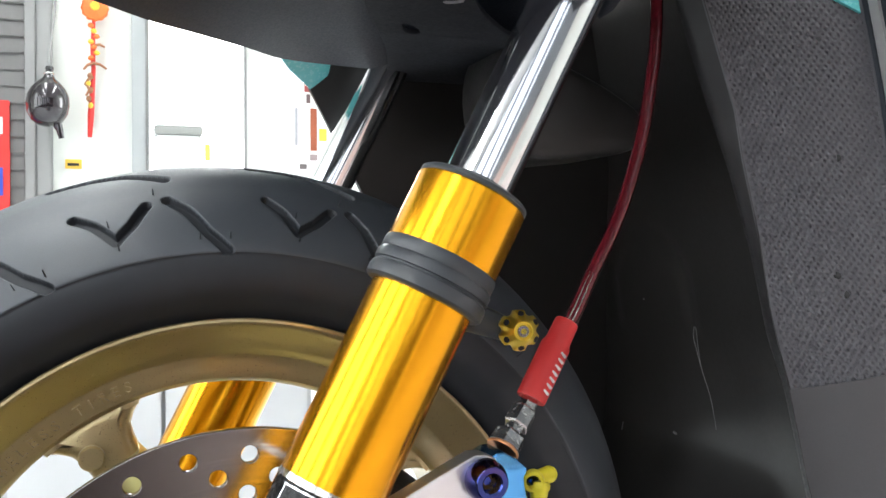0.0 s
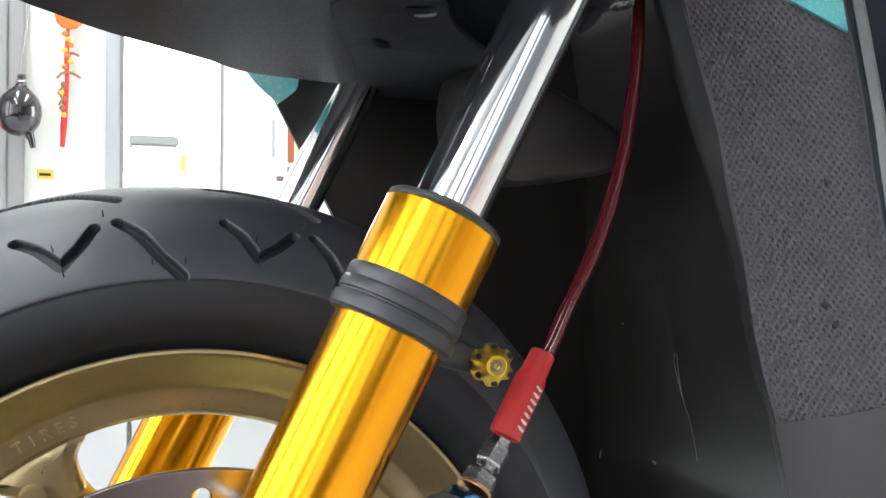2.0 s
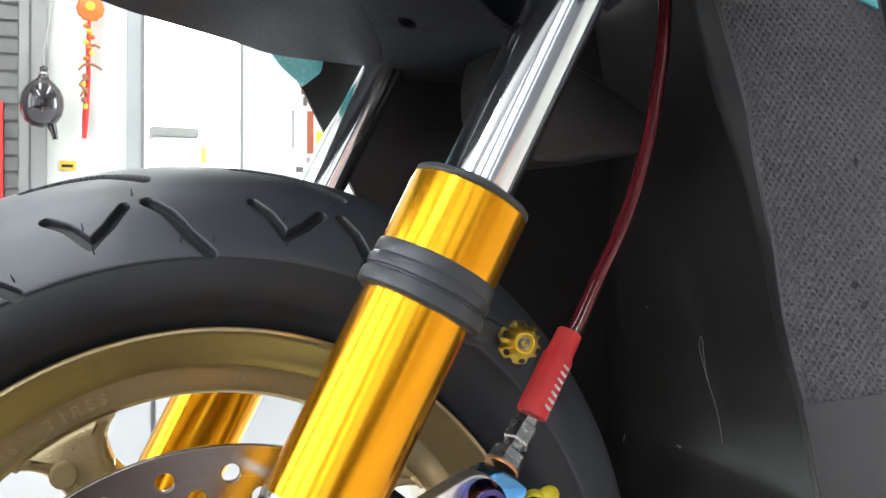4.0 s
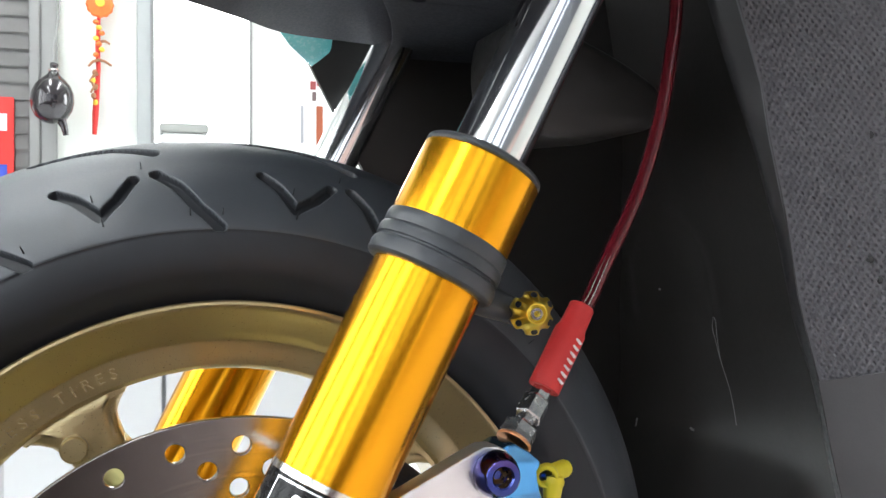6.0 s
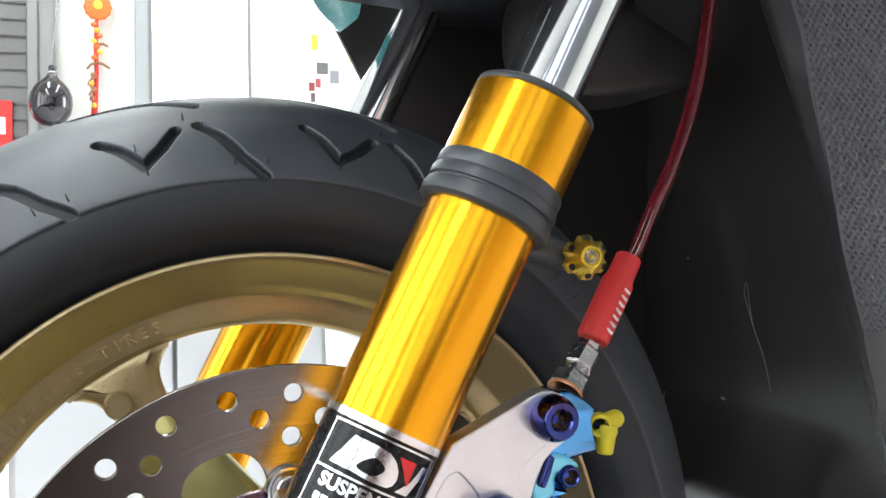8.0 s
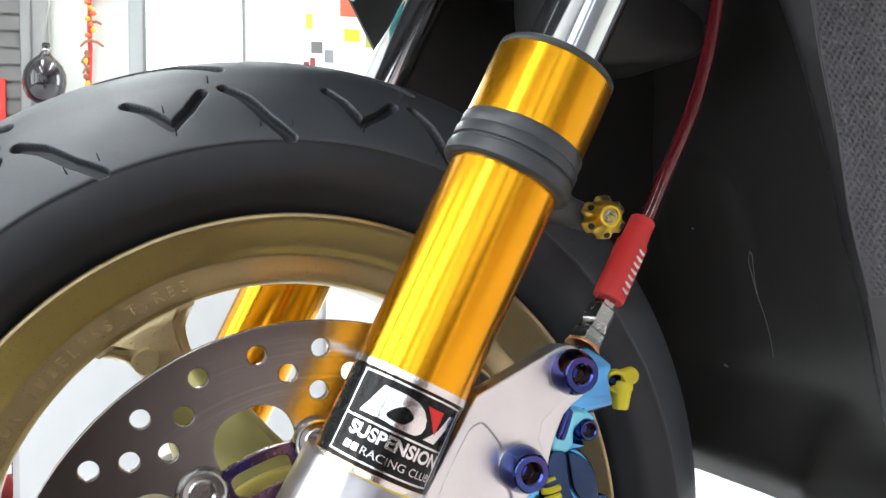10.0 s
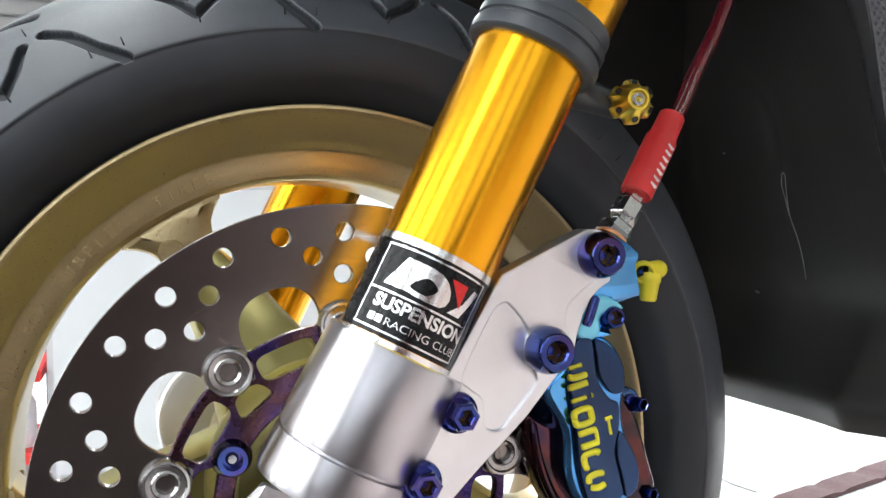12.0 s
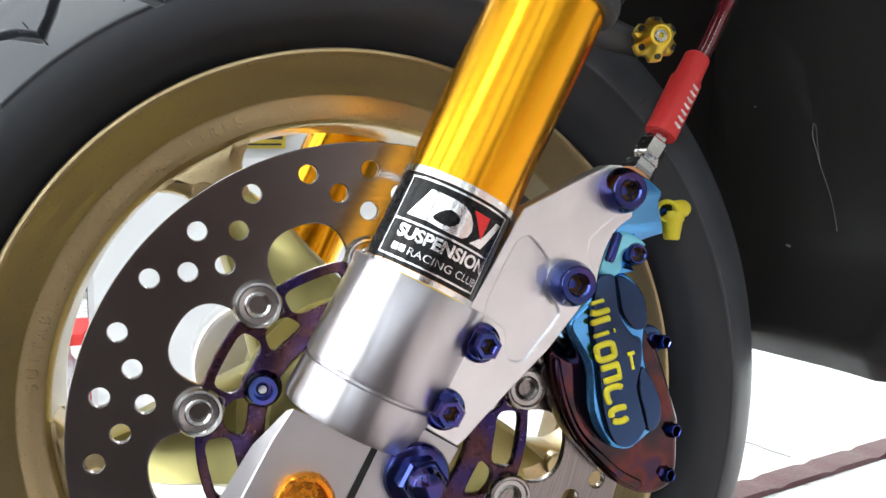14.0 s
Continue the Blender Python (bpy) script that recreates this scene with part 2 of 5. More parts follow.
def lathe(profile, origin=(0, 0, 0), d=(0, 1, 0), seg=64, closed=False, shape=None):
    """Spins (radius, along) pairs about an axis; shape(angle) scales the radius."""
    bm = bmesh.new()
    o = Vector(origin)
    a, b, c = frame_of(d)
    rings = []
    for r, s in profile:
        ring = []
        for k in range(seg):
            w = 2 * math.pi * k / seg
            q = r * (shape(w) if shape else 1)
            ring.append(bm.verts.new(o + c * s + (a * math.cos(w) + b * math.sin(w)) * q))
        rings.append(ring)
    pairs = list(zip(rings, rings[1:])) + ([(rings[-1], rings[0])] if closed else [])
    for p, q in pairs:
        for k in range(seg):
            bm.faces.new((p[k], p[(k + 1) % seg], q[(k + 1) % seg], q[k]))
    if not closed:
        for ring, (r, s) in ((rings[0], profile[0]), (rings[-1], profile[-1])):
            if r > 1e-5:
                bm.faces.new(ring)
    bmesh.ops.remove_doubles(bm, verts=bm.verts, dist=1e-6)
    bmesh.ops.recalc_face_normals(bm, faces=bm.faces)
    wrap_uv(bm, o, a, b, c)
    return bm


def wrap_uv(bm, o, a, b, c):
    """UV map: u along the axis and outwards, v round it."""
    uv = bm.loops.layers.uv.new("UVMap")
    for f in bm.faces:
        m = f.calc_center_median() - o
        w0 = math.atan2(m.dot(b), m.dot(a))
        for lp in f.loops:
            q = lp.vert.co - o
            w = math.atan2(q.dot(b), q.dot(a)) - w0
            w = (w + math.pi) % (2 * math.pi) - math.pi + w0
            lp[uv].uv = (q.dot(c) + 0.73 * math.hypot(q.dot(a), q.dot(b)), w)


def join(*bms):
    out = bms[0]
    for bm in bms[1:]:
        me = bpy.data.meshes.new("tmp")
        bm.to_mesh(me)
        bm.free()
        out.from_mesh(me)
        bpy.data.meshes.remove(me)
    return out


def rounded(pts, n=6, closed=True):
    """A smooth loop through the points."""
    out, k = [], len(pts)
    for i in range(k if closed else k - 1):
        p = [Vector(pts[(i + j) % k] if closed else pts[min(max(i + j, 0), k - 1)]) for j in (-1, 0, 1, 2)]
        for s in range(n):
            t = s / n
            out.append(0.5 * (2 * p[1] + (p[2] - p[0]) * t + (2 * p[0] - 5 * p[1] + 4 * p[2] - p[3]) * t * t + (3 * p[1] - p[0] - 3 * p[2] + p[3]) * t ** 3))
    if not closed:
        out.append(Vector(pts[-1]))
    return out


def curve_mesh(cu):
    ob = bpy.data.objects.new("tmp", cu)
    scene.collection.objects.link(ob)
    bpy.context.view_layer.update()
    me = bpy.data.meshes.new_from_object(ob.evaluated_get(bpy.context.evaluated_depsgraph_get()))
    bm = bmesh.new()
    bm.from_mesh(me)
    bpy.data.objects.remove(ob)
    bpy.data.curves.remove(cu)
    bpy.data.meshes.remove(me)
    return bm


def flat(loops, y0, y1, bevel=0.0):
    """A plate in the wheel's plane: outlines of (x, z), holes included, from y0 to y1, with rounded edges."""
    cu = bpy.data.curves.new("tmp", "CURVE")
    cu.dimensions, cu.fill_mode = "2D", "BOTH"
    cu.extrude, cu.bevel_depth, cu.bevel_resolution, cu.offset = abs(y1 - y0) / 2 - bevel, bevel, 2, -bevel
    for loop in loops:
        sp = cu.splines.new("POLY")
        sp.points.add(len(loop) - 1)
        for q, p in zip(sp.points, loop):
            q.co = (p[0], p[1], 0, 1)
        sp.use_cyclic_u = True
    bm = curve_mesh(cu)
    mid = (y0 + y1) / 2
    for v in bm.verts:
        v.co = (v.co.x, mid - v.co.z, v.co.y)
    bmesh.ops.remove_doubles(bm, verts=bm.verts, dist=1e-6)
    bmesh.ops.recalc_face_normals(bm, faces=bm.faces)
    return bm


def letters(text, size, depth, bold=0.0):
    """A line of writing, lying in x and y, rising along z."""
    cu = bpy.data.curves.new("tmp", "FONT")
    cu.body, cu.size, cu.extrude, cu.align_x, cu.offset = text, size, depth, "CENTER", bold
    return curve_mesh(cu)


def circle(cx, cz, r, n=24):
    return [(cx + r * math.cos(2 * math.pi * k / n), cz + r * math.sin(2 * math.pi * k / n)) for k in range(n)]


def sweep(path, radius, seg=16, caps=True):
    """A round rod along a path; radius is a number or a list."""
    bm = bmesh.new()
    pts = [Vector(p) for p in path]
    rings, a = [], None
    for i, p in enumerate(pts):
        d = (pts[min(i + 1, len(pts) - 1)] - pts[max(i - 1, 0)]).normalized()
        a = frame_of(d)[0] if a is None else (a - d * a.dot(d)).normalized()
        b = d.cross(a)
        r = radius[i] if isinstance(radius, (list, tuple)) else radius
        rings.append([bm.verts.new(p + (a * math.cos(w) + b * math.sin(w)) * r) for w in (2 * math.pi * k / seg for k in range(seg))])
    for p, q in zip(rings, rings[1:]):
        for k in range(seg):
            bm.faces.new((p[k], p[(k + 1) % seg], q[(k + 1) % seg], q[k]))
    if caps:
        bm.faces.new(rings[0]), bm.faces.new(rings[-1])
    bmesh.ops.recalc_face_normals(bm, faces=bm.faces)
    return bm


def box(x0, x1, y0, y1, z0, z1, bevel=0.0):
    bm = bmesh.new()
    bmesh.ops.create_cube(bm, size=1)
    for v in bm.verts:
        v.co = ((x0 + x1) / 2 + v.co.x * (x1 - x0), (y0 + y1) / 2 + v.co.y * (y1 - y0), (z0 + z1) / 2 + v.co.z * (z1 - z0))
    if bevel:
        bmesh.ops.bevel(bm, geom=bm.edges[:], offset=bevel, segments=2, affect="EDGES")
    return bm


def sheet(grid, thick=0.002):
    """A moulded shell from rows of points, with thickness."""
    bm = bmesh.new()
    vs = [[bm.verts.new(p) for p in row] for row in grid]
    for i in range(len(vs) - 1):
        for j in range(len(vs[0]) - 1):
            bm.faces.new((vs[i][j], vs[i][j + 1], vs[i + 1][j + 1], vs[i + 1][j]))
    bmesh.ops.recalc_face_normals(bm, faces=bm.faces)
    bmesh.ops.solidify(bm, geom=bm.faces[:], thickness=thick)
    return bm


def shear(bm):
    """Leans a plate so that its lower front comes forward."""
    for v in bm.verts:
        v.co.y -= (0.104 - v.co.x) * 0.108
    return bm


# ---------------------------------------------------------------- the shop
FZ = -AX - 0.0025
TOP, LINTEL = 3.35 + FZ, 3.15 + FZ
DX0, DX1, DTOP = 0.072, 0.428, 2.1 + FZ


def structure(name, bm, m, label, category):
    return tagged(part(name, bm, m), label, category, kind="structure")


structure("floor", box(-3.2, 3.6, 0.3, 3.3, FZ - 0.1, FZ), FLOOR, "pale glossy painted workshop floor, brightly lit", "floor")
# unseen floor areas, coloured dark and pale to tune what the metal reflects
structure("floor_south", box(-3.2, 0.1, -3.6, 0.3, FZ - 0.1, FZ), FLOOR_BROWN, "unseen floor area, dark brown to dim the disc's reflections", "floor")
structure("floor_reflected", box(0.1, 3.6, -3.6, 0.3, FZ - 0.1, FZ), FLOOR_PINK, "unseen floor area, pale pink to brighten the fork's reflections", "floor")
structure("ceiling", box(-3.2, 3.6, -3.6, 3.3, TOP, TOP + 0.1), CEIL, "plain off-white workshop ceiling", "ceiling")
structure("wall_north", join(box(-3.2, DX0, 3.2, 3.3, FZ, TOP), box(DX1, 3.6, 3.2, 3.3, FZ, TOP), box(DX0, DX1, 3.2, 3.3, DTOP, TOP)), WALL, "white painted workshop wall with a bright doorway", "wall")
structure("wall_west", join(box(-3.3, -3.2, -3.6, -2.6, FZ, TOP), box(-3.3, -3.2, 1.9, 3.3, FZ, TOP), box(-3.3, -3.2, -2.6, 1.9, LINTEL, TOP)), WALL, "white painted side wall with a wide opening", "wall")
structure("wall_east", join(box(3.6, 3.7, -3.6, 1.5, FZ, TOP), box(3.6, 3.7, 2.7, 3.3, FZ, TOP), box(3.6, 3.7, 1.5, 2.7, 2.4 + FZ, TOP)), WALL, "white painted workshop side wall with an added, unseen doorway", "wall")
structure("wall_south", join(box(-3.2, -2.9, -3.6, -3.5, FZ, TOP), box(1.2, 3.6, -3.6, -3.5, 0.8 + FZ, TOP), box(-2.9, 1.2, -3.6, -3.5, LINTEL, TOP)), WALL_DIM, "grey painted street wall with a wide window", "wall")
# unseen lower walls added for reflections: pale for the gold, brown for the disc
structure("dado_south_east", box(1.2, 3.6, -3.6, -3.49, FZ, 0.8 + FZ), DADO_PINK, "unseen lower wall, pale pink to warm the gold tube's reflections", "wall")
structure("dado_south", box(-0.85, 0.8, -3.6, -3.49, FZ, 1.05 + FZ), DADO, "unseen lower wall, dark brown to darken the disc's reflections", "wall")
# unseen piers added to put stripes in the reflections on tubes and collar
for x, y, w in ((-2.45, -3.55, 0.08), (-1.85, -3.55, 0.34), (-1.2, -3.55, 0.08), (-0.5, -3.55, 0.42), (0.1, -3.55, 0.09), (0.75, -3.55, 0.40), (-3.25, -1.9, 0.10), (-3.25, -1.2, 0.46), (-3.25, -0.3, 0.10), (-3.25, 0.55, 0.50), (-3.25, 1.3, 0.10)):
    structure("reflection_pier", box(x - (w / 2 if y < -3 else 0.05), x + (w / 2 if y < -3 else 0.05), y - (0.05 if y < -3 else w / 2), y + (0.05 if y < -3 else w / 2), FZ, LINTEL, 0.004), WALL_DIM, "unseen grey pier added to stripe the reflections", "pier")
for name, bm in (("backdrop_north", box(-1.5, 2.0, 5.0, 5.02, FZ, 3.0)), ("backdrop_east", box(5.0, 5.02, 0.5, 3.5, FZ, 3.0)), ("backdrop_west", box(-4.6, -4.58, -4.8, 3.5, FZ, 5.0)), ("backdrop_south", box(-4.5, 3.2, -4.9, -4.88, FZ, 5.0))):
    structure(name, bm, STREET if name == "backdrop_south" else BACKDROP, "overexposed white daylight outside an opening", "backdrop")

# ---------------------------------------------------------------- front wheel
wheel = thing("front_wheel", (0, 0.098, -0.2572), "gold cast scooter wheel with a black grooved road tyre", "wheel")
MID = 0.098
HALF = [(0.0510, 0.1745), (0.0480, 0.1775), (0.0415, 0.1830), (0.0350, 0.1910), (0.0328, 0.2000), (0.0345, 0.2105), (0.0425, 0.2225), (0.0520, 0.2330), (0.0640, 0.2425), (0.0790, 0.2522), (MID, 0.2572)]
PROFILE = HALF + [(2 * MID - y, r) for y, r in HALF[-2::-1]]


def tyre():
    prof = np.array([p[:] for p in rounded([(y, r, 0) for y, r in PROFILE], 12, closed=False)])[:, :2]
    arc = np.r_[0, np.cumsum(np.hypot(*np.diff(prof, axis=0).T))]
    s = np.r_[np.linspace(0, 0.52 * arc[-1], 240), np.linspace(0.52 * arc[-1], arc[-1], 90)[1:]]
    y, r = np.interp(s, arc, prof[:, 0]), np.interp(s, arc, prof[:, 1])
    ty, tr = np.gradient(y, s), np.gradient(r, s)
    ln = np.hypot(ty, tr)
    ny, nr = -tr / ln, ty / ln
    th = np.radians(np.r_[np.linspace(55, 145, 1000), np.linspace(145, 190, 200)[1:], np.linspace(190, 415, 160)[1:-1]])

    def along(yy):
        i = np.arange(len(s))
        half = s <= arc[-1] / 2 + 1e-4 if yy <= MID else s >= arc[-1] / 2 - 1e-4
        ok = half & (r > 0.2)
        o = np.argsort(y[ok])
        return np.interp(yy, y[ok][o], s[ok][o])

    period = math.radians(23.2)
    lines = [([(3.8, 0.0573), (1.9, 0.0511), (-0.2, 0.0421)], 0.0027), ([(-0.2, 0.0421), (-2.7, 0.0479), (-4.7, 0.0566)], 0.0026),
             ([(-7.3, 0.0580), (-9.4, 0.0506), (-11.4, 0.0411), (-13.9, 0.0347)], 0.0030), ([(5.1, 0.0894), (0.5, 0.0878), (-3.1, 0.0846), (-7.4, 0.0746)], 0.0030)]
    lines += [([(a + 11.6, 2 * MID - q) for a, q in line], w) for line, w in lines]
    depth = np.zeros((len(th), len(s)))
    ref = math.radians(104.6)
    for line, w in lines:
        for (a0, y0), (a1, y1) in zip(line, line[1:]):
            s0, s1 = along(y0), along(y1)
            for k in range(-4, 5):
                A = (ref + math.radians(a0) + k * period, s0)
                B = (ref + math.radians(a1) + k * period, s1)
                dx, ds = (B[0] - A[0]) * 0.235, s1 - s0
                px, ps = (th[:, None] - A[0]) * 0.235, s[None, :] - s0
                u = np.clip((px * dx + ps * ds) / (dx * dx + ds * ds), 0, 1)
                d = np.hypot(px - u * dx, ps - u * ds)
                depth = np.maximum(depth, np.clip((w - d) / 0.0010 + 0.5, 0, 1))
    # the tread stands a little above the sidewall
    edge = np.clip((r - 0.2095) / 0.0012, 0, 1)
    lift = 0.0012 * edge[None, :] - 0.0042 * depth * edge[None, :]
    R, Y = r[None, :] + nr[None, :] * lift, y[None, :] + ny[None, :] * lift
    bm = bmesh.new()
    vs = [[bm.verts.new((R[i, j] * math.cos(th[i]), Y[i, j], R[i, j] * math.sin(th[i]))) for j in range(len(s))] for i in range(len(th))]
    n = len(th)
    for i in range(n):
        for j in range(len(s) - 1):
            f = bm.faces.new((vs[i][j], vs[i][j + 1], vs[(i + 1) % n][j + 1], vs[(i + 1) % n][j]))
            # groove floors take the dark sidewall rubber: clean of dust, plus painted shade
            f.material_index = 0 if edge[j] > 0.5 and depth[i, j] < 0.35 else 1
    return bm


bm = tyre()
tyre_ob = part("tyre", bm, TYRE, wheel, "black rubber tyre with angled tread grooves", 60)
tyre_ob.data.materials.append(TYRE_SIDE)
half = [(0.1700, 0.050), (0.1745, 0.0460), (0.1764, 0.0450), (0.1768, 0.0438), (0.1761, 0.0429), (0.1748, 0.0427), (0.1734, 0.0434), (0.1722, 0.0448), (0.1615, 0.0560), (0.1588, 0.0575), (0.1570, 0.0605), (0.1555, 0.0612), (0.1500, 0.0618), (0.1440, 0.0632), (0.1420, 0.0655), (0.1412, 0.070)]
part("rim", lathe(half + [(r, 2 * MID - y) for r, y in half[::-1]], seg=180, closed=True), RIM, wheel, "gold painted cast rim with a bright lip")


def spoke(angle):
    c = math.radians(angle)
    pts = [(0.030, -0.017), (0.07, -0.0125), (0.11, -0.0125), (0.130, -0.0165), (0.1440, -0.029), (0.1440, 0.029), (0.130, 0.0165), (0.11, 0.0125), (0.07, 0.0125), (0.030, 0.017)]
    loop = rounded([(x * math.cos(c) - y * math.sin(c), x * math.sin(c) + y * math.cos(c)) for x, y in pts], 4)
    bm = flat([loop], 0.066, 0.104, 0.007)
    q = (0.126 * math.cos(c + 0.06), 0.066, 0.126 * math.sin(c + 0.06))
    return join(bm, lathe([(0.0065, -0.004), (0.0065, 0.004), (0.0055, 0.005)], q, (0, -1, 0), 20))


for k in range(5):
    part("spoke", spoke(119 + 72 * k), RIM, wheel)


def spoke_root(angle):
    """The flared foot of a spoke, where it grows out of the hub."""
    c = math.radians(angle)
    half = [(0.044, 0.031), (0.062, 0.0255), (0.078, 0.0215), (0.092, 0.0190), (0.104, 0.0150), (0.116, 0.0115)]
    rows = []
    for r, h in half:
        sink = 0.034 + 0.36 * (r - 0.044)
        ring = []
        for u, y in ((-1, 0.030), (-1, 0.006), (-0.86, 0.0), (-0.45, 0.006), (0, 0.0085), (0.45, 0.006), (0.86, 0.0), (1, 0.006), (1, 0.030)):
            ring.append((r * math.cos(c) - h * u * math.sin(c), sink + y, r * math.sin(c) + h * u * math.cos(c)))
        rows.append(ring)
    bm = bmesh.new()
    rings = [[bm.verts.new(p) for p in row] for row in rows]
    for p, q in zip(rings, rings[1:]):
        for i in range(9):
            bm.faces.new((p[i], p[(i + 1) % 9], q[(i + 1) % 9], q[i]))
    bm.faces.new(rings[0]), bm.faces.new(rings[-1])
    bmesh.ops.recalc_face_normals(bm, faces=bm.faces)
    return bm


for k in range(5):
    part("spoke_root", spoke_root(118 + 72 * k), HUB_GOLD, wheel, "glossy flared foot of a spoke", 50)
part("hub", lathe([(0.02, 0.012), (0.044, 0.012), (0.049, 0.016), (0.053, 0.024), (0.057, 0.031), (0.057, 0.037), (0.054, 0.044), (0.050, 0.060), (0.052, 0.085), (0.050, 0.11), (0.042, 0.15), (0.02, 0.155)], seg=72), HUB_GOLD, wheel)
cast = []
WORDS = "SUITABLE FOR TUBELESS TIRES"
for k, ch in enumerate(WORDS):
    if ch == " ":
        continue
    a = math.radians(173.5 - k * (173.5 - 109.5) / (len(WORDS) - 1))
    bm = letters(ch, 0.0078, 0.0018)
    out, run = Vector((math.cos(a), 0, math.sin(a))), Vector((math.sin(a), 0, -math.cos(a)))
    for v in bm.verts:
        p = v.co.copy()
        v.co = out * (0.1475 + p.y) + run * p.x + Vector((0, 0.0617 - p.z, 0))
    cast.append(bm)
part("raised_lettering", join(*cast), RIM, wheel, "raised cast words on the rim")
for k in range(-2, 4):
    for da, yy, rr in ((0.2, 0.0481, 0.2295), (-0.3, 0.0382, 0.2175), (-10.4, 0.0378, 0.2170), (-14.3, 0.0377, 0.2168), (-5.8, 0.0629, 0.2420)):
        a = math.radians(104.6 + da + 23.2 * k)
        root = Vector((rr * math.cos(a), yy, rr * math.sin(a)))
        tip = root + Vector((math.cos(a) * 0.0042, -0.0018, math.sin(a) * 0.0042))
        part("vent_hair", sweep([root, tip], [0.0005, 0.0002], 6), TYRE_SIDE, wheel)

# ---------------------------------------------------------------- brake disc
disc = thing("brake_disc", (0, 0.002, -0.128), "drilled steel floating brake disc on a purple titanium carrier", "brake disc")
A0 = 128.7


def rotor():
    outer = circle(0, 0, 0.1285, 180)
    inner = []
    for k in [0.5 * n for n in range(720)]:
        a = (k - A0) % 40
        a = min(a, 40 - a)
        q = (20 - a) / 12.6
        w = math.radians(k)
        t = min(1, max(0, (a - 4.5) / 3.0))
        r = 0.0655 + 0.0105 * t * t * (3 - 2 * t) + (0.0205 * (1 - q ** 2.6) ** (1 / 2.2) if q < 1 else 0)
        inner.append((r * math.cos(w), r * math.sin(w)))
    holes = []
    for k in range(9):
        for r, d in ((0.1163, 0), (0.1171, 13.65), (0.1172, -13.75), (0.1066, 7.6), (0.1063, -7.25), (0.0979, 0.35)):
            w = math.radians(A0 + 40 * k + d)
            holes.append(circle(r * math.cos(w), r * math.sin(w), 0.0041, 20))
    return flat([outer, inner] + holes, 0.0, 0.0045, 0.0004)


bm = rotor()
wrap_uv(bm, Vector((0, 0, 0)), *frame_of((0, 1, 0)))
part("rotor", bm, ROTOR, disc, "drilled steel friction ring", planar=True)


def carrier():
    outer = []
    for k in range(360):
        a = (k - A0 - 0.5) % 40
        a = min(a, 40 - a)
        t = min(1, max(0, (a - 3) / 6))
        w = math.radians(k)
        r = 0.084 - 0.0075 * t * t * (3 - 2 * t)
        outer.append((r * math.cos(w), r * math.sin(w)))
    loops = [outer, circle(0, 0, 0.0470, 60)]
    for k in range(9):
        mid = A0 + 21.6 + 40 * k
        for at, pts in ((mid, [(0.0722, -5.0), (0.0722, 5.0), (0.0720, 9.0), (0.0700, 10.9), (0.0640, 11.4), (0.0612, 9.0), (0.0603, 3.0), (0.0603, -3.0), (0.0612, -9.0), (0.0640, -11.4), (0.0700, -10.9), (0.0720, -9.0)]),
                        (mid + 20.0, [(0.0648, -1.5), (0.0648, 2.5), (0.0632, 5.5), (0.0585, 8.0), (0.0560, 7.6), (0.0552, 3.0), (0.0552, -3.0), (0.0560, -7.6), (0.0585, -8.0), (0.0632, -5.5)])):
            loops.append(rounded([(r * math.cos(math.radians(at + d)), r * math.sin(math.radians(at + d))) for r, d in pts], 4))
    return flat(loops, 0.0005, 0.0060, 0.0006)


for k in range(5):
    w = math.radians(155.5 + 72 * k)
    part("bolt_pad", flat([circle(0.0523 * math.cos(w), 0.0523 * math.sin(w), 0.0088, 30)], 0.0003, 0.0062, 0.0006), CARRIER, disc, planar=True)
part("carrier", carrier(), CARRIER, disc, "purple heat-tinted titanium carrier", planar=True)
for k in range(9):
    w = math.radians(A0 + 1.0 + 40 * k)
    c = (0.0758 * math.cos(w), 0, 0.0758 * math.sin(w))
    bob = part("bobbin", lathe([(0.0040, 0.008), (0.0040, -0.0026), (0.0052, -0.0034), (0.0060, -0.0028), (0.0080, -0.0030), (0.0088, -0.0040), (0.0098, -0.0038), (0.0108, -0.0018), (0.0108, 0.0), (0.0060, 0.008), (0.0040, 0.008)], c, (0, 1, 0), 40), STEEL, disc, "bright steel rivet button")
for k in range(5):
    w = math.radians(155.5 + 72 * k)
    c = (0.0523 * math.cos(w), 0.001, 0.0523 * math.sin(w))
    part("mounting_bolt", lathe([(0.0082, 0.0), (0.0082, 0.002), (0.0074, 0.0032), (0.0070, 0.0060), (0.0062, 0.0072), (0.0042, 0.0072), (0.0039, 0.0025), (0.0, 0.0025)], c, (0, -1, 0), 30), BLUE_TI, disc, "blue titanium disc bolt")
    part("bolt_core", lathe([(0.0, -0.001), (0.0028, -0.001), (0.0028, 0.0030), (0.0018, 0.0040), (0.0, 0.0042)], c, (0, -1, 0), 20), STEEL, disc, "steel thread end")

# ---------------------------------------------------------------- fork legs
U = Vector((0.528, 0.03, 1)).normalized()
A = Vector((0.0312, -0.0320, 0.1))
TR = 0.0248  # radius of the gold tube
UF = Vector((0.506, -0.0543, 1)).normalized()
AF = Vector((0.0316, -0.029, 0.1))


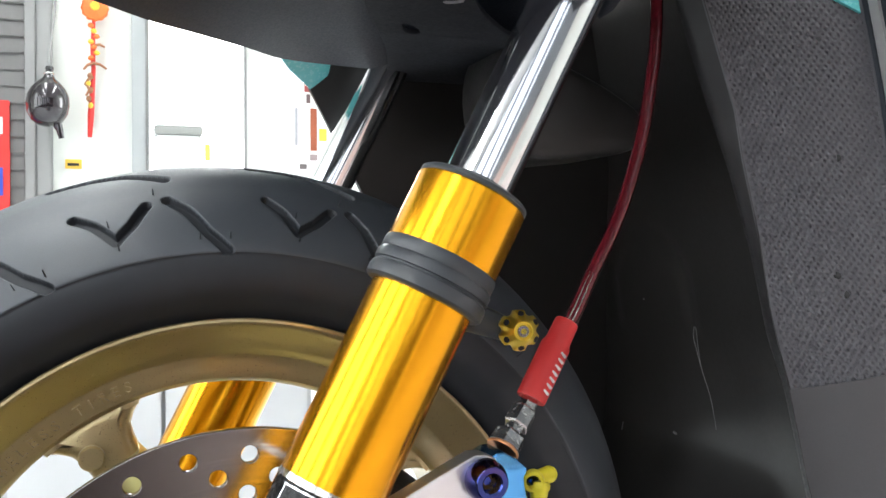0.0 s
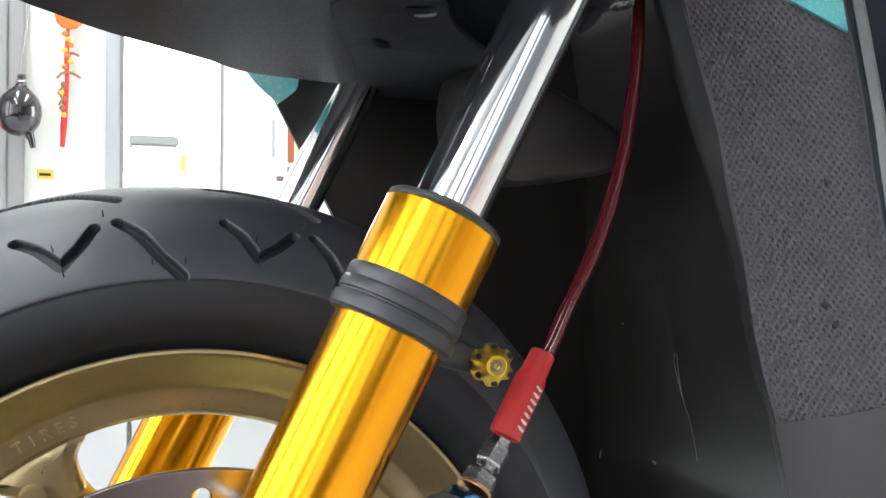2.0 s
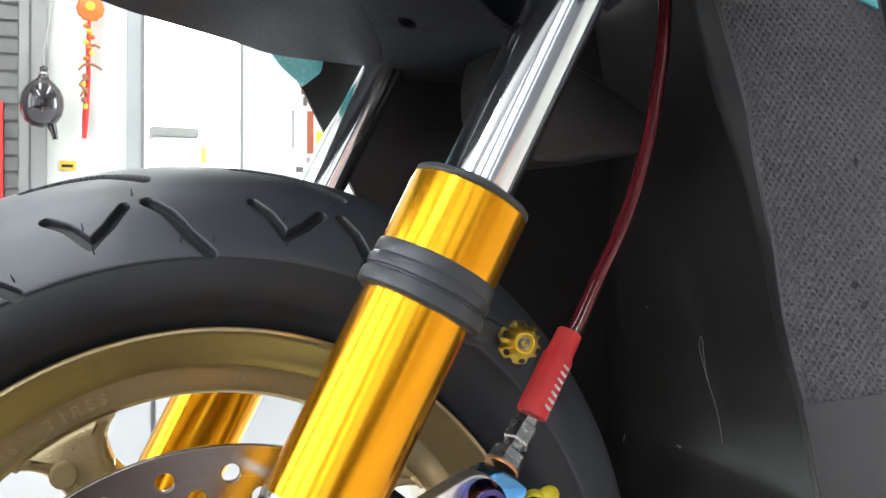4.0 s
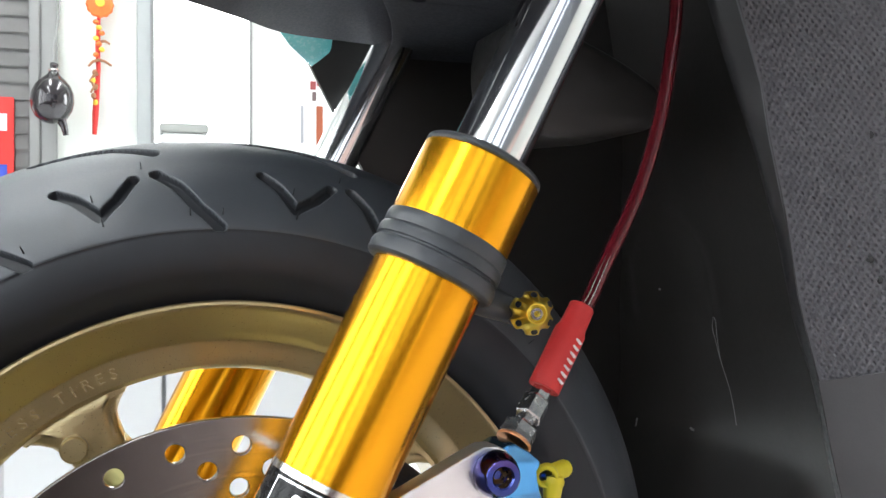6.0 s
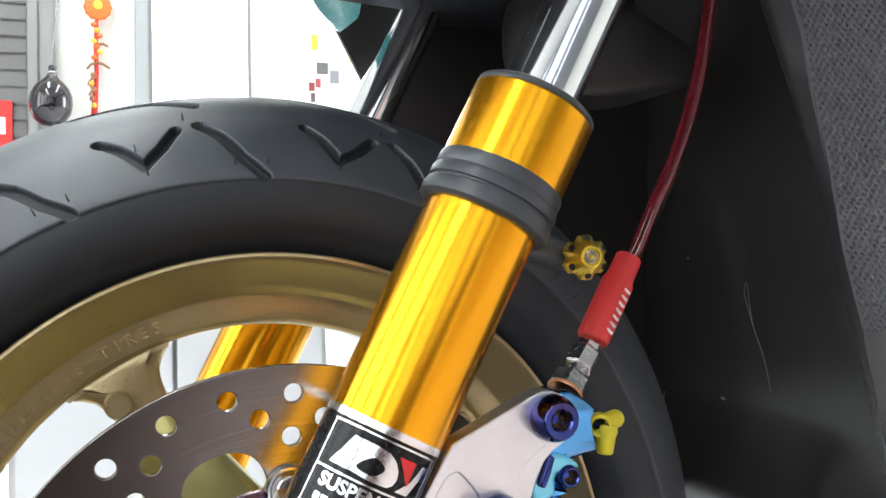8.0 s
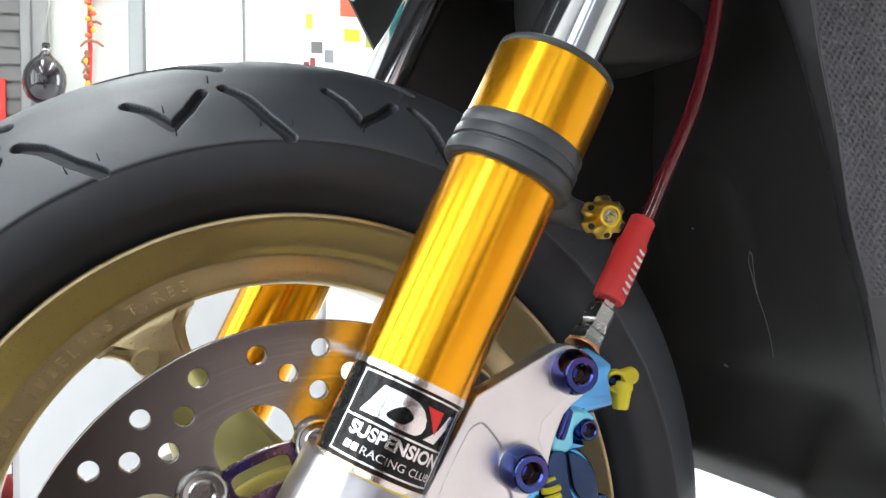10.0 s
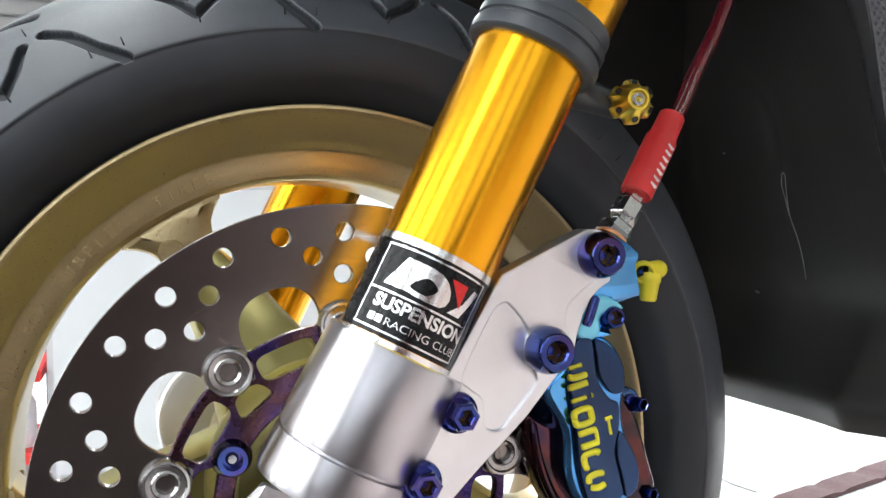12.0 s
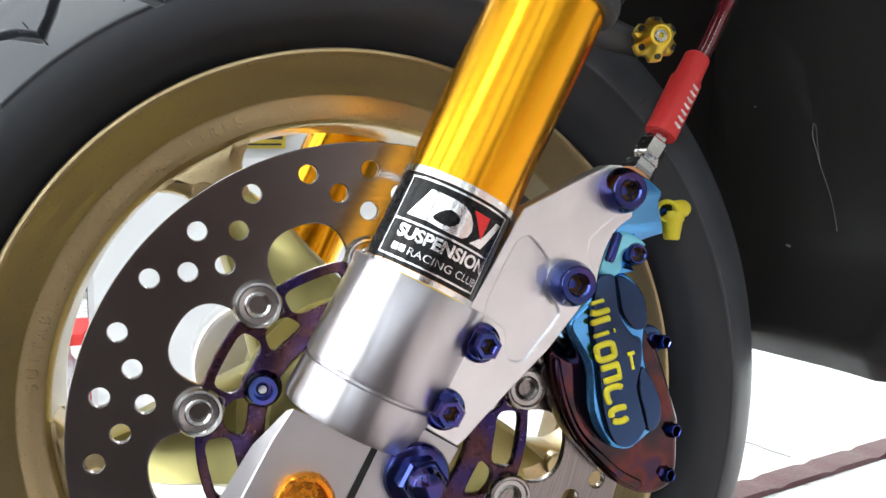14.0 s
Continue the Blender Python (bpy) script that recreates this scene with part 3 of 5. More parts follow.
def fork_tubes(leg, a, u, top, r, low, head, inner=0.69):
    """Gold tube with a wider seal housing at its head, and the chrome tube that slides in it."""
    q = r + 0.0027
    part("stanchion", lathe([(r * inner, 0.10), (r * inner, top)], a, u, 96), CHROME, leg, "polished chrome inner tube")
    part("outer_tube", lathe([(r - 0.004, low), (r, low), (r, head - 0.026), (r - 0.004, head - 0.026)], a, u, 128), GOLD, leg, "glossy gold anodised outer tube")
    part("seal_housing", lathe([(r - 0.003, head - 0.040), (q, head - 0.040), (q, head - 0.0008), (q - 0.0006, head), (r * 0.72, head)], a, u, 128), GOLD, leg, "wider gold anodised seal housing")
    part("dust_seal", lathe([(r * 0.70, head + 0.0001), (q - 0.0007, head + 0.0001), (q - 0.0001, head + 0.0010), (q - 0.0003, head + 0.0026), (q - 0.0014, head + 0.0034), (r * 0.86, head + 0.0036), (r * 0.78, head + 0.0052), (r * 0.73, head + 0.0062), (r * 0.692, head + 0.0060)], a, u, 96), BLACK, leg, "black rubber dust seal")


leg = thing("fork_leg", (0, -0.03, -0.05), "gold and chrome front fork leg with an aluminium foot", "fork leg", "fork legs")
fork_tubes(leg, A, U, 0.42, TR, -0.0378, 0.1550)
part("lip_ring", lathe([(TR, -0.0386), (TR + 0.0016, -0.0386), (TR + 0.0019, -0.0376), (TR + 0.0014, -0.0366), (TR, -0.0366)], A, U, 96), GOLD_KNOB, leg, "thin gold lip above the collar")
part("clamp_band", lathe([(TR, 0.0996), (0.0268, 0.0996), (0.0282, 0.1001), (0.0292, 0.1012), (0.0294, 0.1052), (0.0288, 0.1072), (0.0277, 0.1080), (0.0277, 0.1087), (0.0288, 0.1092), (0.0289, 0.1130), (0.0283, 0.1141), (0.0279, 0.1146), (0.0282, 0.1152), (0.0283, 0.1194), (0.0279, 0.1208), (0.0272, 0.1212), (0.0260, 0.1212)], A, U, 128), BLACK, leg, "black rubber band clamp")
band = A + U * 0.105
KNOB = Vector((0.1292, -0.0311, 0.1722))
kd = Vector((-0.18, -0.94, 0.03)).normalized()
back = Vector((0.1272, -0.0290, 0.1722))
part("adjuster_stem", sweep([band + Vector((0.018, 0.012, -0.010)), band + Vector((0.030, 0.016, -0.015)), back - kd * 0.010 + Vector((-0.004, 0, 0)), back + kd * 0.004], [0.0088, 0.0078, 0.0062, 0.0060], 24), BLACK, leg)


bm = lathe([(0.005, -0.004), (0.0086, -0.004), (0.0098, -0.0026), (0.0100, 0.0014), (0.0094, 0.0032), (0.0066, 0.0066), (0.0052, 0.0096), (0.0046, 0.0102), (0.0040, 0.0102), (0.0034, 0.0090), (0.0, 0.0090)], back, kd, 120)
for v in bm.verts:
    q = v.co - back
    along, rad = kd * q.dot(kd), q - kd * q.dot(kd)
    w = math.atan2(rad.dot(frame_of(kd)[1]), rad.dot(frame_of(kd)[0]))
    notch = max(0.0, math.cos(6 * w)) ** 0.8
    v.co = back + along + rad * (1 - 0.17 * notch * min(1, max(0, (rad.length - 0.0062) / 0.003)))
knob = part("adjuster_knob", bm, GOLD_KNOB, leg, "small gold anodised adjuster knob")
ka, kb, _ = frame_of(kd)
for k in range(6):
    w = math.radians(30 + 60 * k)
    c = back + kd * 0.0046 + (ka * math.cos(w) + kb * math.sin(w)) * 0.0080
    # dark disc laid on the lobe for the shade in its hole
    part("hole", lathe([(0.0, 0), (0.0015, 0.0), (0.0015, 0.0006), (0.0, 0.0006)], c, kd * 0.75 + (ka * math.cos(w) + kb * math.sin(w)) * 0.66, 14), DARK, knob)
part("screw", lathe([(0.0030, -0.002), (0.0030, 0.0008), (0.0026, 0.0012), (0.0014, 0.0012), (0.0012, 0.0), (0.0, 0.0)], back + kd * 0.0090, kd, 24), STEEL, knob, "steel socket screw")

# the decal wraps round the tube
wv = Vector((-0.08, -0.40, 0.10)) - A
W0 = (wv - U * wv.dot(U)).normalized()
W1 = U.cross(W0)


def on_tube(bm, r=TR + 0.0002, s0=0.0):
    """Bends a flat drawing (x round the tube, y along it, z out) on to the tube."""
    for v in bm.verts:
        x, y, z = v.co
        w = (x * 0.89 + 0.0032) / r
        v.co = A + U * (s0 + y) + (W0 * math.cos(w) + W1 * math.sin(w)) * (r + z)
    return bm


def patch(x0, x1, y0, y1, z=0.0001, n=24, loop=None):
    bm = bmesh.new()
    cols = [x0 + (x1 - x0) * k / n for k in range(n + 1)]
    a = [bm.verts.new((x, y0, z)) for x in cols]
    b = [bm.verts.new((x, y1, z)) for x in cols]
    c = [bm.verts.new((x, y1, -0.0002)) for x in cols]
    d = [bm.verts.new((x, y0, -0.0002)) for x in cols]
    for k in range(n):
        bm.faces.new((a[k], a[k + 1], b[k + 1], b[k]))
        bm.faces.new((b[k], b[k + 1], c[k + 1], c[k]))
        bm.faces.new((d[k], d[k + 1], a[k + 1], a[k]))
    bm.faces.new((a[0], b[0], c[0], d[0])), bm.faces.new((d[n], c[n], b[n], a[n]))
    bmesh.ops.recalc_face_normals(bm, faces=bm.faces)
    return bm


def drawn(loops, z=0.0003):
    """A thin cut-out from outlines of (x, y), finely divided so that it bends."""
    bm = flat(loops, 0, 0.0002, 0)
    for v in bm.verts:
        v.co = (v.co.x, v.co.z, z - v.co.y)
    for k in range(-18, 19):
        bmesh.ops.bisect_plane(bm, geom=bm.verts[:] + bm.edges[:] + bm.faces[:], plane_co=(k * 0.002, 0, 0), plane_no=(1, 0, 0))
    return bm


decal = part("decal", on_tube(patch(-0.0405, 0.0345, -0.0340, 0.0035, n=40), s0=0.0), DECAL_BLACK, leg, "black glossy fork decal with silver print")
part("border", on_tube(join(drawn([rounded([(-0.0285, -0.0300), (-0.0265, -0.0320), (0.0000, -0.0322), (0.0230, -0.0320), (0.0250, -0.0300), (0.0250, -0.0150), (0.0250, 0.0), (0.0230, 0.0020), (0.0, 0.0022), (-0.0265, 0.0020), (-0.0285, 0.0), (-0.0285, -0.015)], 4), rounded([(-0.0278, -0.0300), (-0.0262, -0.0313), (0.0000, -0.0315), (0.0226, -0.0313), (0.0243, -0.0300), (0.0243, -0.0150), (0.0243, 0.0), (0.0226, 0.0013), (0.0, 0.0015), (-0.0262, 0.0013), (-0.0278, 0.0), (-0.0278, -0.015)], 4)])), s0=0.0), DECAL_SILVER, decal, "thin silver border line")
part("rule", on_tube(drawn([[(-0.0279, -0.0170), (0.0240, -0.0170), (0.0240, -0.0162), (-0.0279, -0.0162)]]), s0=0.0), DECAL_SILVER, decal)
part("emblem", on_tube(drawn([[(-0.022, -0.0140), (-0.0155, -0.0015), (-0.0040, -0.0015), (0.0012, -0.0022), (0.0052, -0.0042), (0.0078, -0.0070), (0.0088, -0.0102), (0.0080, -0.0128), (0.0058, -0.0143), (0.0010, -0.0147), (-0.0060, -0.0145), (-0.0100, -0.0140)], rounded([(-0.010, -0.0115), (-0.004, -0.0060), (0.002, -0.0085), (-0.002, -0.0125)], 5)]), s0=0.0), DECAL_SILVER, decal, "silver emblem shape")
part("emblem_accent", on_tube(drawn([[(0.0100, -0.0145), (0.0170, -0.0145), (0.0235, -0.0020), (0.0195, -0.0020), (0.0160, -0.0092)]]), s0=0.0), DECAL_SILVER, decal)
part("emblem_accent", on_tube(drawn([[(0.0060, -0.0018), (0.0150, -0.0018), (0.0150, -0.0115)]]), s0=0.0), DECAL_RED, decal, "red wedge of the emblem")
bm = letters("SUSPENSION", 0.0072, 0.0001, 0.00022)
w0 = max(v.co.x for v in bm.verts)
for v in bm.verts:
    v.co = (v.co.x / w0 * 0.0232 + 0.0010, v.co.y * 1.0 - 0.0232, v.co.z + 0.0003)
for k in range(-18, 19):
    bmesh.ops.bisect_plane(bm, geom=bm.verts[:] + bm.edges[:] + bm.faces[:], plane_co=(k * 0.002, 0, 0), plane_no=(1, 0, 0))
part("word", on_tube(bm), DECAL_SILVER, decal, "silver printed word")
for x0 in (-0.0220, -0.0182):
    part("print_bar", on_tube(drawn([[(x0, -0.0290), (x0 + 0.0030, -0.0290), (x0 + 0.0030, -0.0262), (x0, -0.0262)]])), DECAL_SILVER, decal, "small silver print bar")
for text, x0, x1 in (("RACING", -0.0134, 0.0080), ("CLUB", 0.0105, 0.0236)):
    bm = letters(text, 0.0045, 0.0001, -0.00003)
    lo, hi = min(v.co.x for v in bm.verts), max(v.co.x for v in bm.verts)
    for v in bm.verts:
        v.co = (x0 + (v.co.x - lo) / (hi - lo) * (x1 - x0), v.co.y - 0.0292, v.co.z + 0.0003)
    for k in range(-18, 19):
        bmesh.ops.bisect_plane(bm, geom=bm.verts[:] + bm.edges[:] + bm.faces[:], plane_co=(k * 0.002, 0, 0), plane_no=(1, 0, 0))
    part("word", on_tube(bm), DECAL_SILVER, decal, "thin silver printed word")
for s0, s1 in ((0.0036, 0.0066), (-0.0385, -0.0342)):
    part("foil_band", lathe([(TR + 0.0002, s0), (TR + 0.0003, s0), (TR + 0.0003, s1), (TR + 0.0002, s1)], A, U, 96, closed=True), DECAL_SILVER, leg, "bright foil edge of the decal")

# aluminium foot
side = (U.cross(W0)).normalized()
foot_a = AF + Vector((0.0030, -0.0035, 0.001))
part("foot_collar", lathe([(0.025, -0.0376), (0.0298, -0.0376), (0.0304, -0.0386), (0.0314, -0.0815), (0.0309, -0.0825), (0.0296, -0.0828), (0.0296, -0.0838), (0.0310, -0.0844), (0.0316, -0.1000), (0.0302, -0.1030), (0.020, -0.1030)], foot_a, (UF + Vector((0.02, 0, 0))).normalized(), 128), ALU, leg, "polished turned aluminium collar")


def loft(rows):
    """A solid through outlines of (x, y, z) with alike numbers of corners."""
    bm = bmesh.new()
    rings = [[bm.verts.new(p) for p in row] for row in rows]
    n = len(rings[0])
    for p, q in zip(rings, rings[1:]):
        for k in range(n):
            bm.faces.new((p[k], p[(k + 1) % n], q[(k + 1) % n], q[k]))
    bm.faces.new(rings[0]), bm.faces.new(rings[-1])
    bmesh.ops.recalc_face_normals(bm, faces=bm.faces)
    return bm


OUT = [(-0.0250, 0.0150), (-0.0425, 0.0225), (-0.0560, 0.0100), (-0.0700, -0.0110), (-0.0840, -0.0330), (-0.0800, -0.0460), (-0.0300, -0.0520), (-0.0050, -0.0440), (0.0100, -0.0320), (0.0150, -0.0178), (0.0180, -0.0102), (0.0251, 0.0014), (0.0118, 0.0103), (0.0020, 0.0060)]
INSET = [0.0, 0.0022, 0.0080, 0.0105, 0.0115, 0.008, 0.001, 0.0005, 0.0005, 0.0005, 0.0005, 0.0005, 0.0, 0.0]
foot = loft([[(-0.077 + (x + 0.08) * 1.097, -0.008, 0.102 + (z - 0.104) * 1.097) for x, z in OUT], [(x, -0.0487, z) for x, z in OUT], [(x + q * 0.92, -0.0500, z + q * 0.25) for (x, z), q in zip(OUT, INSET)], [(x + q + 0.0003, -0.0505, z + q * 0.3) for (x, z), q in zip(OUT, INSET)]])
foot = part("axle_foot", foot, FOOT_ALU, leg, "blasted aluminium axle foot", 20)
# the slot is not cut: a dark inlay carries its shade
part("slot", flat([[(-0.0096, 0.0060), (-0.0066, 0.0060), (-0.0215, -0.0220), (-0.0250, -0.0220)]], -0.0510, -0.0480), DARK, foot, "dark inlay for the shade in the clamping slot")
part("drain_screw", lathe([(0.0118, 0.0), (0.0122, 0.001), (0.0122, 0.0035), (0.0112, 0.0052), (0.0094, 0.0056), (0.0088, 0.0048), (0.0084, 0.0010), (0.0, 0.0006)], (-0.0372, -0.0505, -0.0130), (0, -1, 0), 36, shape=lambda w: 1 - 0.035 * abs(math.sin(3 * w))), ORANGE, leg, "orange anodised hex plug")
AN = Vector((0.0077, -0.0505, -0.0073))
axle = part("axle_nut", lathe([(0.0128, 0.0), (0.0136, 0.001), (0.0136, 0.0025), (0.0126, 0.0040), (0.0108, 0.0046)], AN, (0, -1, 0), 48), BLUE_TI, leg, "blue titanium axle nut")
part("hex", lathe([(0.0100, 0.0), (0.0100, 0.0085), (0.0088, 0.0100), (0.0, 0.0100)], AN + Vector((0, -0.0042, 0)), (0, -1, 0), 6), BLUE_TI, axle, angle=20)
part("dome", lathe([(0.0074, 0.0), (0.0073, 0.003), (0.0060, 0.0056), (0.0035, 0.0068), (0.0, 0.0072)], AN + Vector((0, -0.0142, 0)), (0, -1, 0), 30), BLUE_TI, axle)

rear_leg = thing("fork_leg", (0, 0.2, -0.05), "far fork leg in gold and chrome behind the wheel", "fork leg", "fork legs")
A2, U2 = Vector((0.020, 0.2, 0.122)) , Vector((0.5, 0.0, 1)).normalized()
A2 = A2 - U2 * 0.025
fork_tubes(rear_leg, A2, U2, 0.36, 0.0264, -0.075, 0.1530, 0.56)
part("axle_foot", flat([circle(-0.035, -0.0, 0.04, 40)], 0.18, 0.225, 0.004), ALU_PLATE, rear_leg)

# ---------------------------------------------------------------- caliper bracket


def bolt(name, parent, c, r, h, m=None, hole=0.45, hexed=False, d=(0, -1, 0)):
    """A titanium bolt on a flange: a round tapered head or a hex one, with a steel socket bottom tinted brown for its
    reflection.
    """
    c, d = Vector(c), Vector(d).normalized()
    if hexed:
        head = lathe([(r * 1.16, 0.0), (r * 1.19, h * 0.08), (r * 1.14, h * 0.20), (r * 0.95, h * 0.30), (r * 0.8, h * 0.30)], c, d, 40)
        bm = join(head, lathe([(r * 0.86, h * 0.2), (r * 0.86, h * 0.88), (r * 0.74, h), (r * (hole + 0.08), h), (r * hole, h * 0.95), (r * hole, h * 0.40)], c, d, 6))
    else:
        bm = lathe([(r * 1.06, 0.0), (r * 1.12, h * 0.08), (r * 1.13, h * 0.22), (r * 1.10, h * 0.45), (r * 1.02, h * 0.68), (r * 0.93, h * 0.84), (r * 0.88, h * 0.96), (r * 0.83, h), (r * (hole + 0.08), h), (r * hole, h * 0.94), (r * hole, h * 0.40)], c, d, 48)
    ob = part(name, bm, m or BLUE_TI, parent, "blue titanium hex flange bolt" if hexed else "blue titanium flange bolt", 25 if hexed else 35)
    part("socket", lathe([(r * hole * 1.04, h * 0.36), (r * hole * 1.04, h * 0.42), (r * hole * 0.55, h * 0.44), (r * hole * 0.45, h * 0.38), (0, h * 0.34)], c, d, 6), SOCKET, ob, "steel socket bottom with its brown reflection painted in")
    return ob


bracket = thing("caliper_bracket", (0.05, -0.04, 0.0), "milled aluminium caliper bracket with blue titanium bolts", "bracket")
PLATE = [(0.0579, 0.0982), (0.0948, 0.1142), (0.0999, 0.1162), (0.1056, 0.1159), (0.1108, 0.1137), (0.1134, 0.1092), (0.1124, 0.1030), (0.1084, 0.0969), (0.0963, 0.0894), (0.0900, 0.0840), (0.0883, 0.0767), (0.0910, 0.0705), (0.0905, 0.0640), (0.0867, 0.0573), (0.0687, 0.0379), (0.0459, 0.0186), (0.0301, 0.0041), (0.0263, 0.0013), (0.0150, 0.0087), (0.0112, 0.0122), (0.0098, 0.0165), (0.0102, 0.0190), (0.0247, 0.0415), (0.0324, 0.0582)]
POCKET = rounded([(0.0585, 0.0862), (0.0625, 0.0849), (0.0704, 0.0743), (0.0690, 0.0656), (0.0740, 0.0549), (0.0726, 0.0504), (0.0622, 0.0396), (0.0576, 0.0350), (0.0531, 0.0344), (0.0495, 0.0373), (0.0489, 0.0475), (0.0428, 0.0529), (0.0403, 0.0585), (0.0530, 0.0815)], 4)
# the back layer runs out past the face layer on the caliper side and leaves a step
STEP = PLATE[:6] + [(0.1136, 0.1000), (0.1122, 0.0932), (0.1066, 0.0900), (0.1022, 0.0861), (0.0980, 0.0786), (0.0948, 0.0695), (0.0936, 0.0636)] + PLATE[13:]
plate = join(flat([PLATE, POCKET], -0.0393, -0.0360, 0.0009), flat([STEP], -0.0374, -0.0273, 0.0009))
# dark rod that draws the shadow in the joint below the plate
part("joint", shear(sweep(rounded([(0.0286, -0.0388, 0.0511), (0.0217, -0.0388, 0.0395), (0.0128, -0.0388, 0.0240), (0.0096, -0.0388, 0.0180), (0.0108, -0.0388, 0.0122), (0.0150, -0.0388, 0.0082), (0.0263, -0.0388, 0.0008)], 4, False), 0.0008, 8)), DARK, bracket, "dark rod for the shadow gap round the plate's lower corner")
part("plate", shear(plate), ALU_PLATE, bracket, "satin milled aluminium plate with pockets", planar=True)
for x, y, z, r in ((0.1044, -0.0473, 0.1049, 0.0090), (0.0783, -0.0513, 0.0661, 0.0090), (0.0370, -0.0555, 0.0436, 0.0072), (0.0207, -0.0564, 0.0177, 0.0074)):
    face = -0.0393 - (0.104 - x) * 0.108
    bolt("bolt", bracket, (x, face + 0.0002, z), r, face - y + 0.003, hexed=r < 0.008, hole=0.48 if r > 0.008 else 0.42)

# ---------------------------------------------------------------- brake caliper
cal = thing("brake_caliper", (0.11, -0.01, -0.03), "blue anodised radial brake caliper with raised yellow lettering bars", "brake caliper")
BODY = rounded([(0.0948, 0.0565), (0.0982, 0.0685), (0.1069, 0.0692), (0.1159, 0.0668), (0.1228, 0.0600), (0.1252, 0.0520), (0.1255, 0.0432), (0.1245, 0.0341), (0.1258, 0.0235), (0.1308, 0.0125), (0.1328, 0.0044), (0.1315, -0.0040), (0.1255, -0.0092), (0.1155, -0.0148), (0.1038, -0.0100), (0.0960, 0.0049), (0.0945, 0.0261), (0.0850, 0.0450)], 4)
part("outer_body", flat([BODY], -0.0255, -0.0005, 0.003), CALIPER_MID, cal, "dark blue anodised outer caliper half", planar=True)
FACE = rounded([(0.0975, 0.0570), (0.1000, 0.0665), (0.1069, 0.0672), (0.1085, 0.0580), (0.1104, 0.0483), (0.1160, 0.0400), (0.1205, 0.0374), (0.1212, 0.0300), (0.1205, 0.0243), (0.1190, 0.0190), (0.1186, 0.0140), (0.1215, 0.0020), (0.1225, -0.0050), (0.1150, -0.0120), (0.1062, -0.0085), (0.1010, 0.0080), (0.0990, 0.0260), (0.0965, 0.0450)], 4)
part("face", flat([FACE], -0.0285, -0.0250, 0.0007), CALIPER, cal, planar=True)
FACE_TOP = rounded([(0.1092, 0.0664), (0.1150, 0.0648), (0.1214, 0.0588), (0.1238, 0.0516), (0.1238, 0.0430), (0.1178, 0.0418), (0.1118, 0.0492), (0.1098, 0.0590)], 4)
FACE_LOW = rounded([(0.1215, 0.0240), (0.1250, 0.0205), (0.1296, 0.0118), (0.1313, 0.0044), (0.1300, -0.0030), (0.1246, -0.0060), (0.1226, 0.0025), (0.1198, 0.0140)], 4)
for loop in (FACE_TOP, FACE_LOW):
    part("face", flat([loop], -0.0280, -0.0250, 0.0007), CALIPER, cal, planar=True)
INNER_BODY = rounded([(0.0816, 0.0344), (0.0936, 0.0286), (0.1000, 0.0400), (0.1300, 0.0400), (0.1459, 0.0003), (0.1471, -0.0100), (0.1459, -0.0320), (0.1388, -0.0390), (0.1279, -0.0395), (0.1128, -0.0316), (0.0998, -0.0178), (0.0900, -0.0060), (0.0830, 0.0120), (0.0800, 0.0250)], 4)
part("bridge", flat([INNER_BODY], -0.0160, -0.0010, 0.003), CALIPER_RED, cal, "bronze-tinted caliper bridge", planar=True)
part("bridge_ridge", sweep(rounded([(0.0838, -0.0150, 0.0300), (0.0862, -0.0172, 0.0120), (0.0928, -0.0178, -0.0050), (0.1030, -0.0178, -0.0170), (0.1150, -0.0172, -0.0280), (0.1270, -0.0160, -0.0350)], 5, False), [0.0006] + [0.0022] * 24 + [0.0006], 14), CALIPER_RED, cal, "glossy bronze ridge along the bridge")
part("inner_body", flat([BODY], 0.0062, 0.030, 0.003), CALIPER, cal)
ARM = rounded([(0.1130, 0.1110), (0.1209, 0.1130), (0.1329, 0.1046), (0.1314, 0.0998), (0.1328, 0.0911), (0.1362, 0.0845), (0.1240, 0.0808), (0.1192, 0.0672), (0.1003, 0.0680), (0.1000, 0.0790), (0.1080, 0.0850), (0.1100, 0.0960), (0.1050, 0.1050)], 2)
bm = flat([ARM], -0.0262, -0.004, 0.0012)
# the lower corner is a facet that slants back from a crisp ridge
cut, down = Vector((0.1264, 0, 0.0904)), Vector((0.108, 0, -0.994))
bmesh.ops.bisect_plane(bm, geom=bm.verts[:] + bm.edges[:] + bm.faces[:], plane_co=cut, plane_no=down)
for v in bm.verts:
    q = v.co - cut
    k = q.dot(down)
    if k > 0 and v.co.x > 0.1185 and v.co.y < -0.015:
        v.co.y += 0.75 * k
bmesh.ops.triangulate(bm, faces=[f for f in bm.faces if len(f.verts) > 4])
part("mounting_arm", bm, CALIPER_MID, cal, "bright blue anodised mounting arm with a slanted facet", 18)
part("arm_web", flat([rounded([(0.1120, 0.0865), (0.1240, 0.0800), (0.1130, 0.0770), (0.1115, 0.0690), (0.1060, 0.0660), (0.1000, 0.0690), (0.1030, 0.0760)], 4)], -0.0285, -0.0225, 0.002), CALIPER_CYAN, cal, "bright blue bevelled web", planar=True)
part("pad_pin", sweep(rounded([(0.1095, -0.0282, 0.0862), (0.1070, -0.0290, 0.0800), (0.1042, -0.0290, 0.0730)], 5, False), [0.0010] + [0.0023] * 9 + [0.0016], 14), BLUE_TI, cal, "dark blue pad pin")
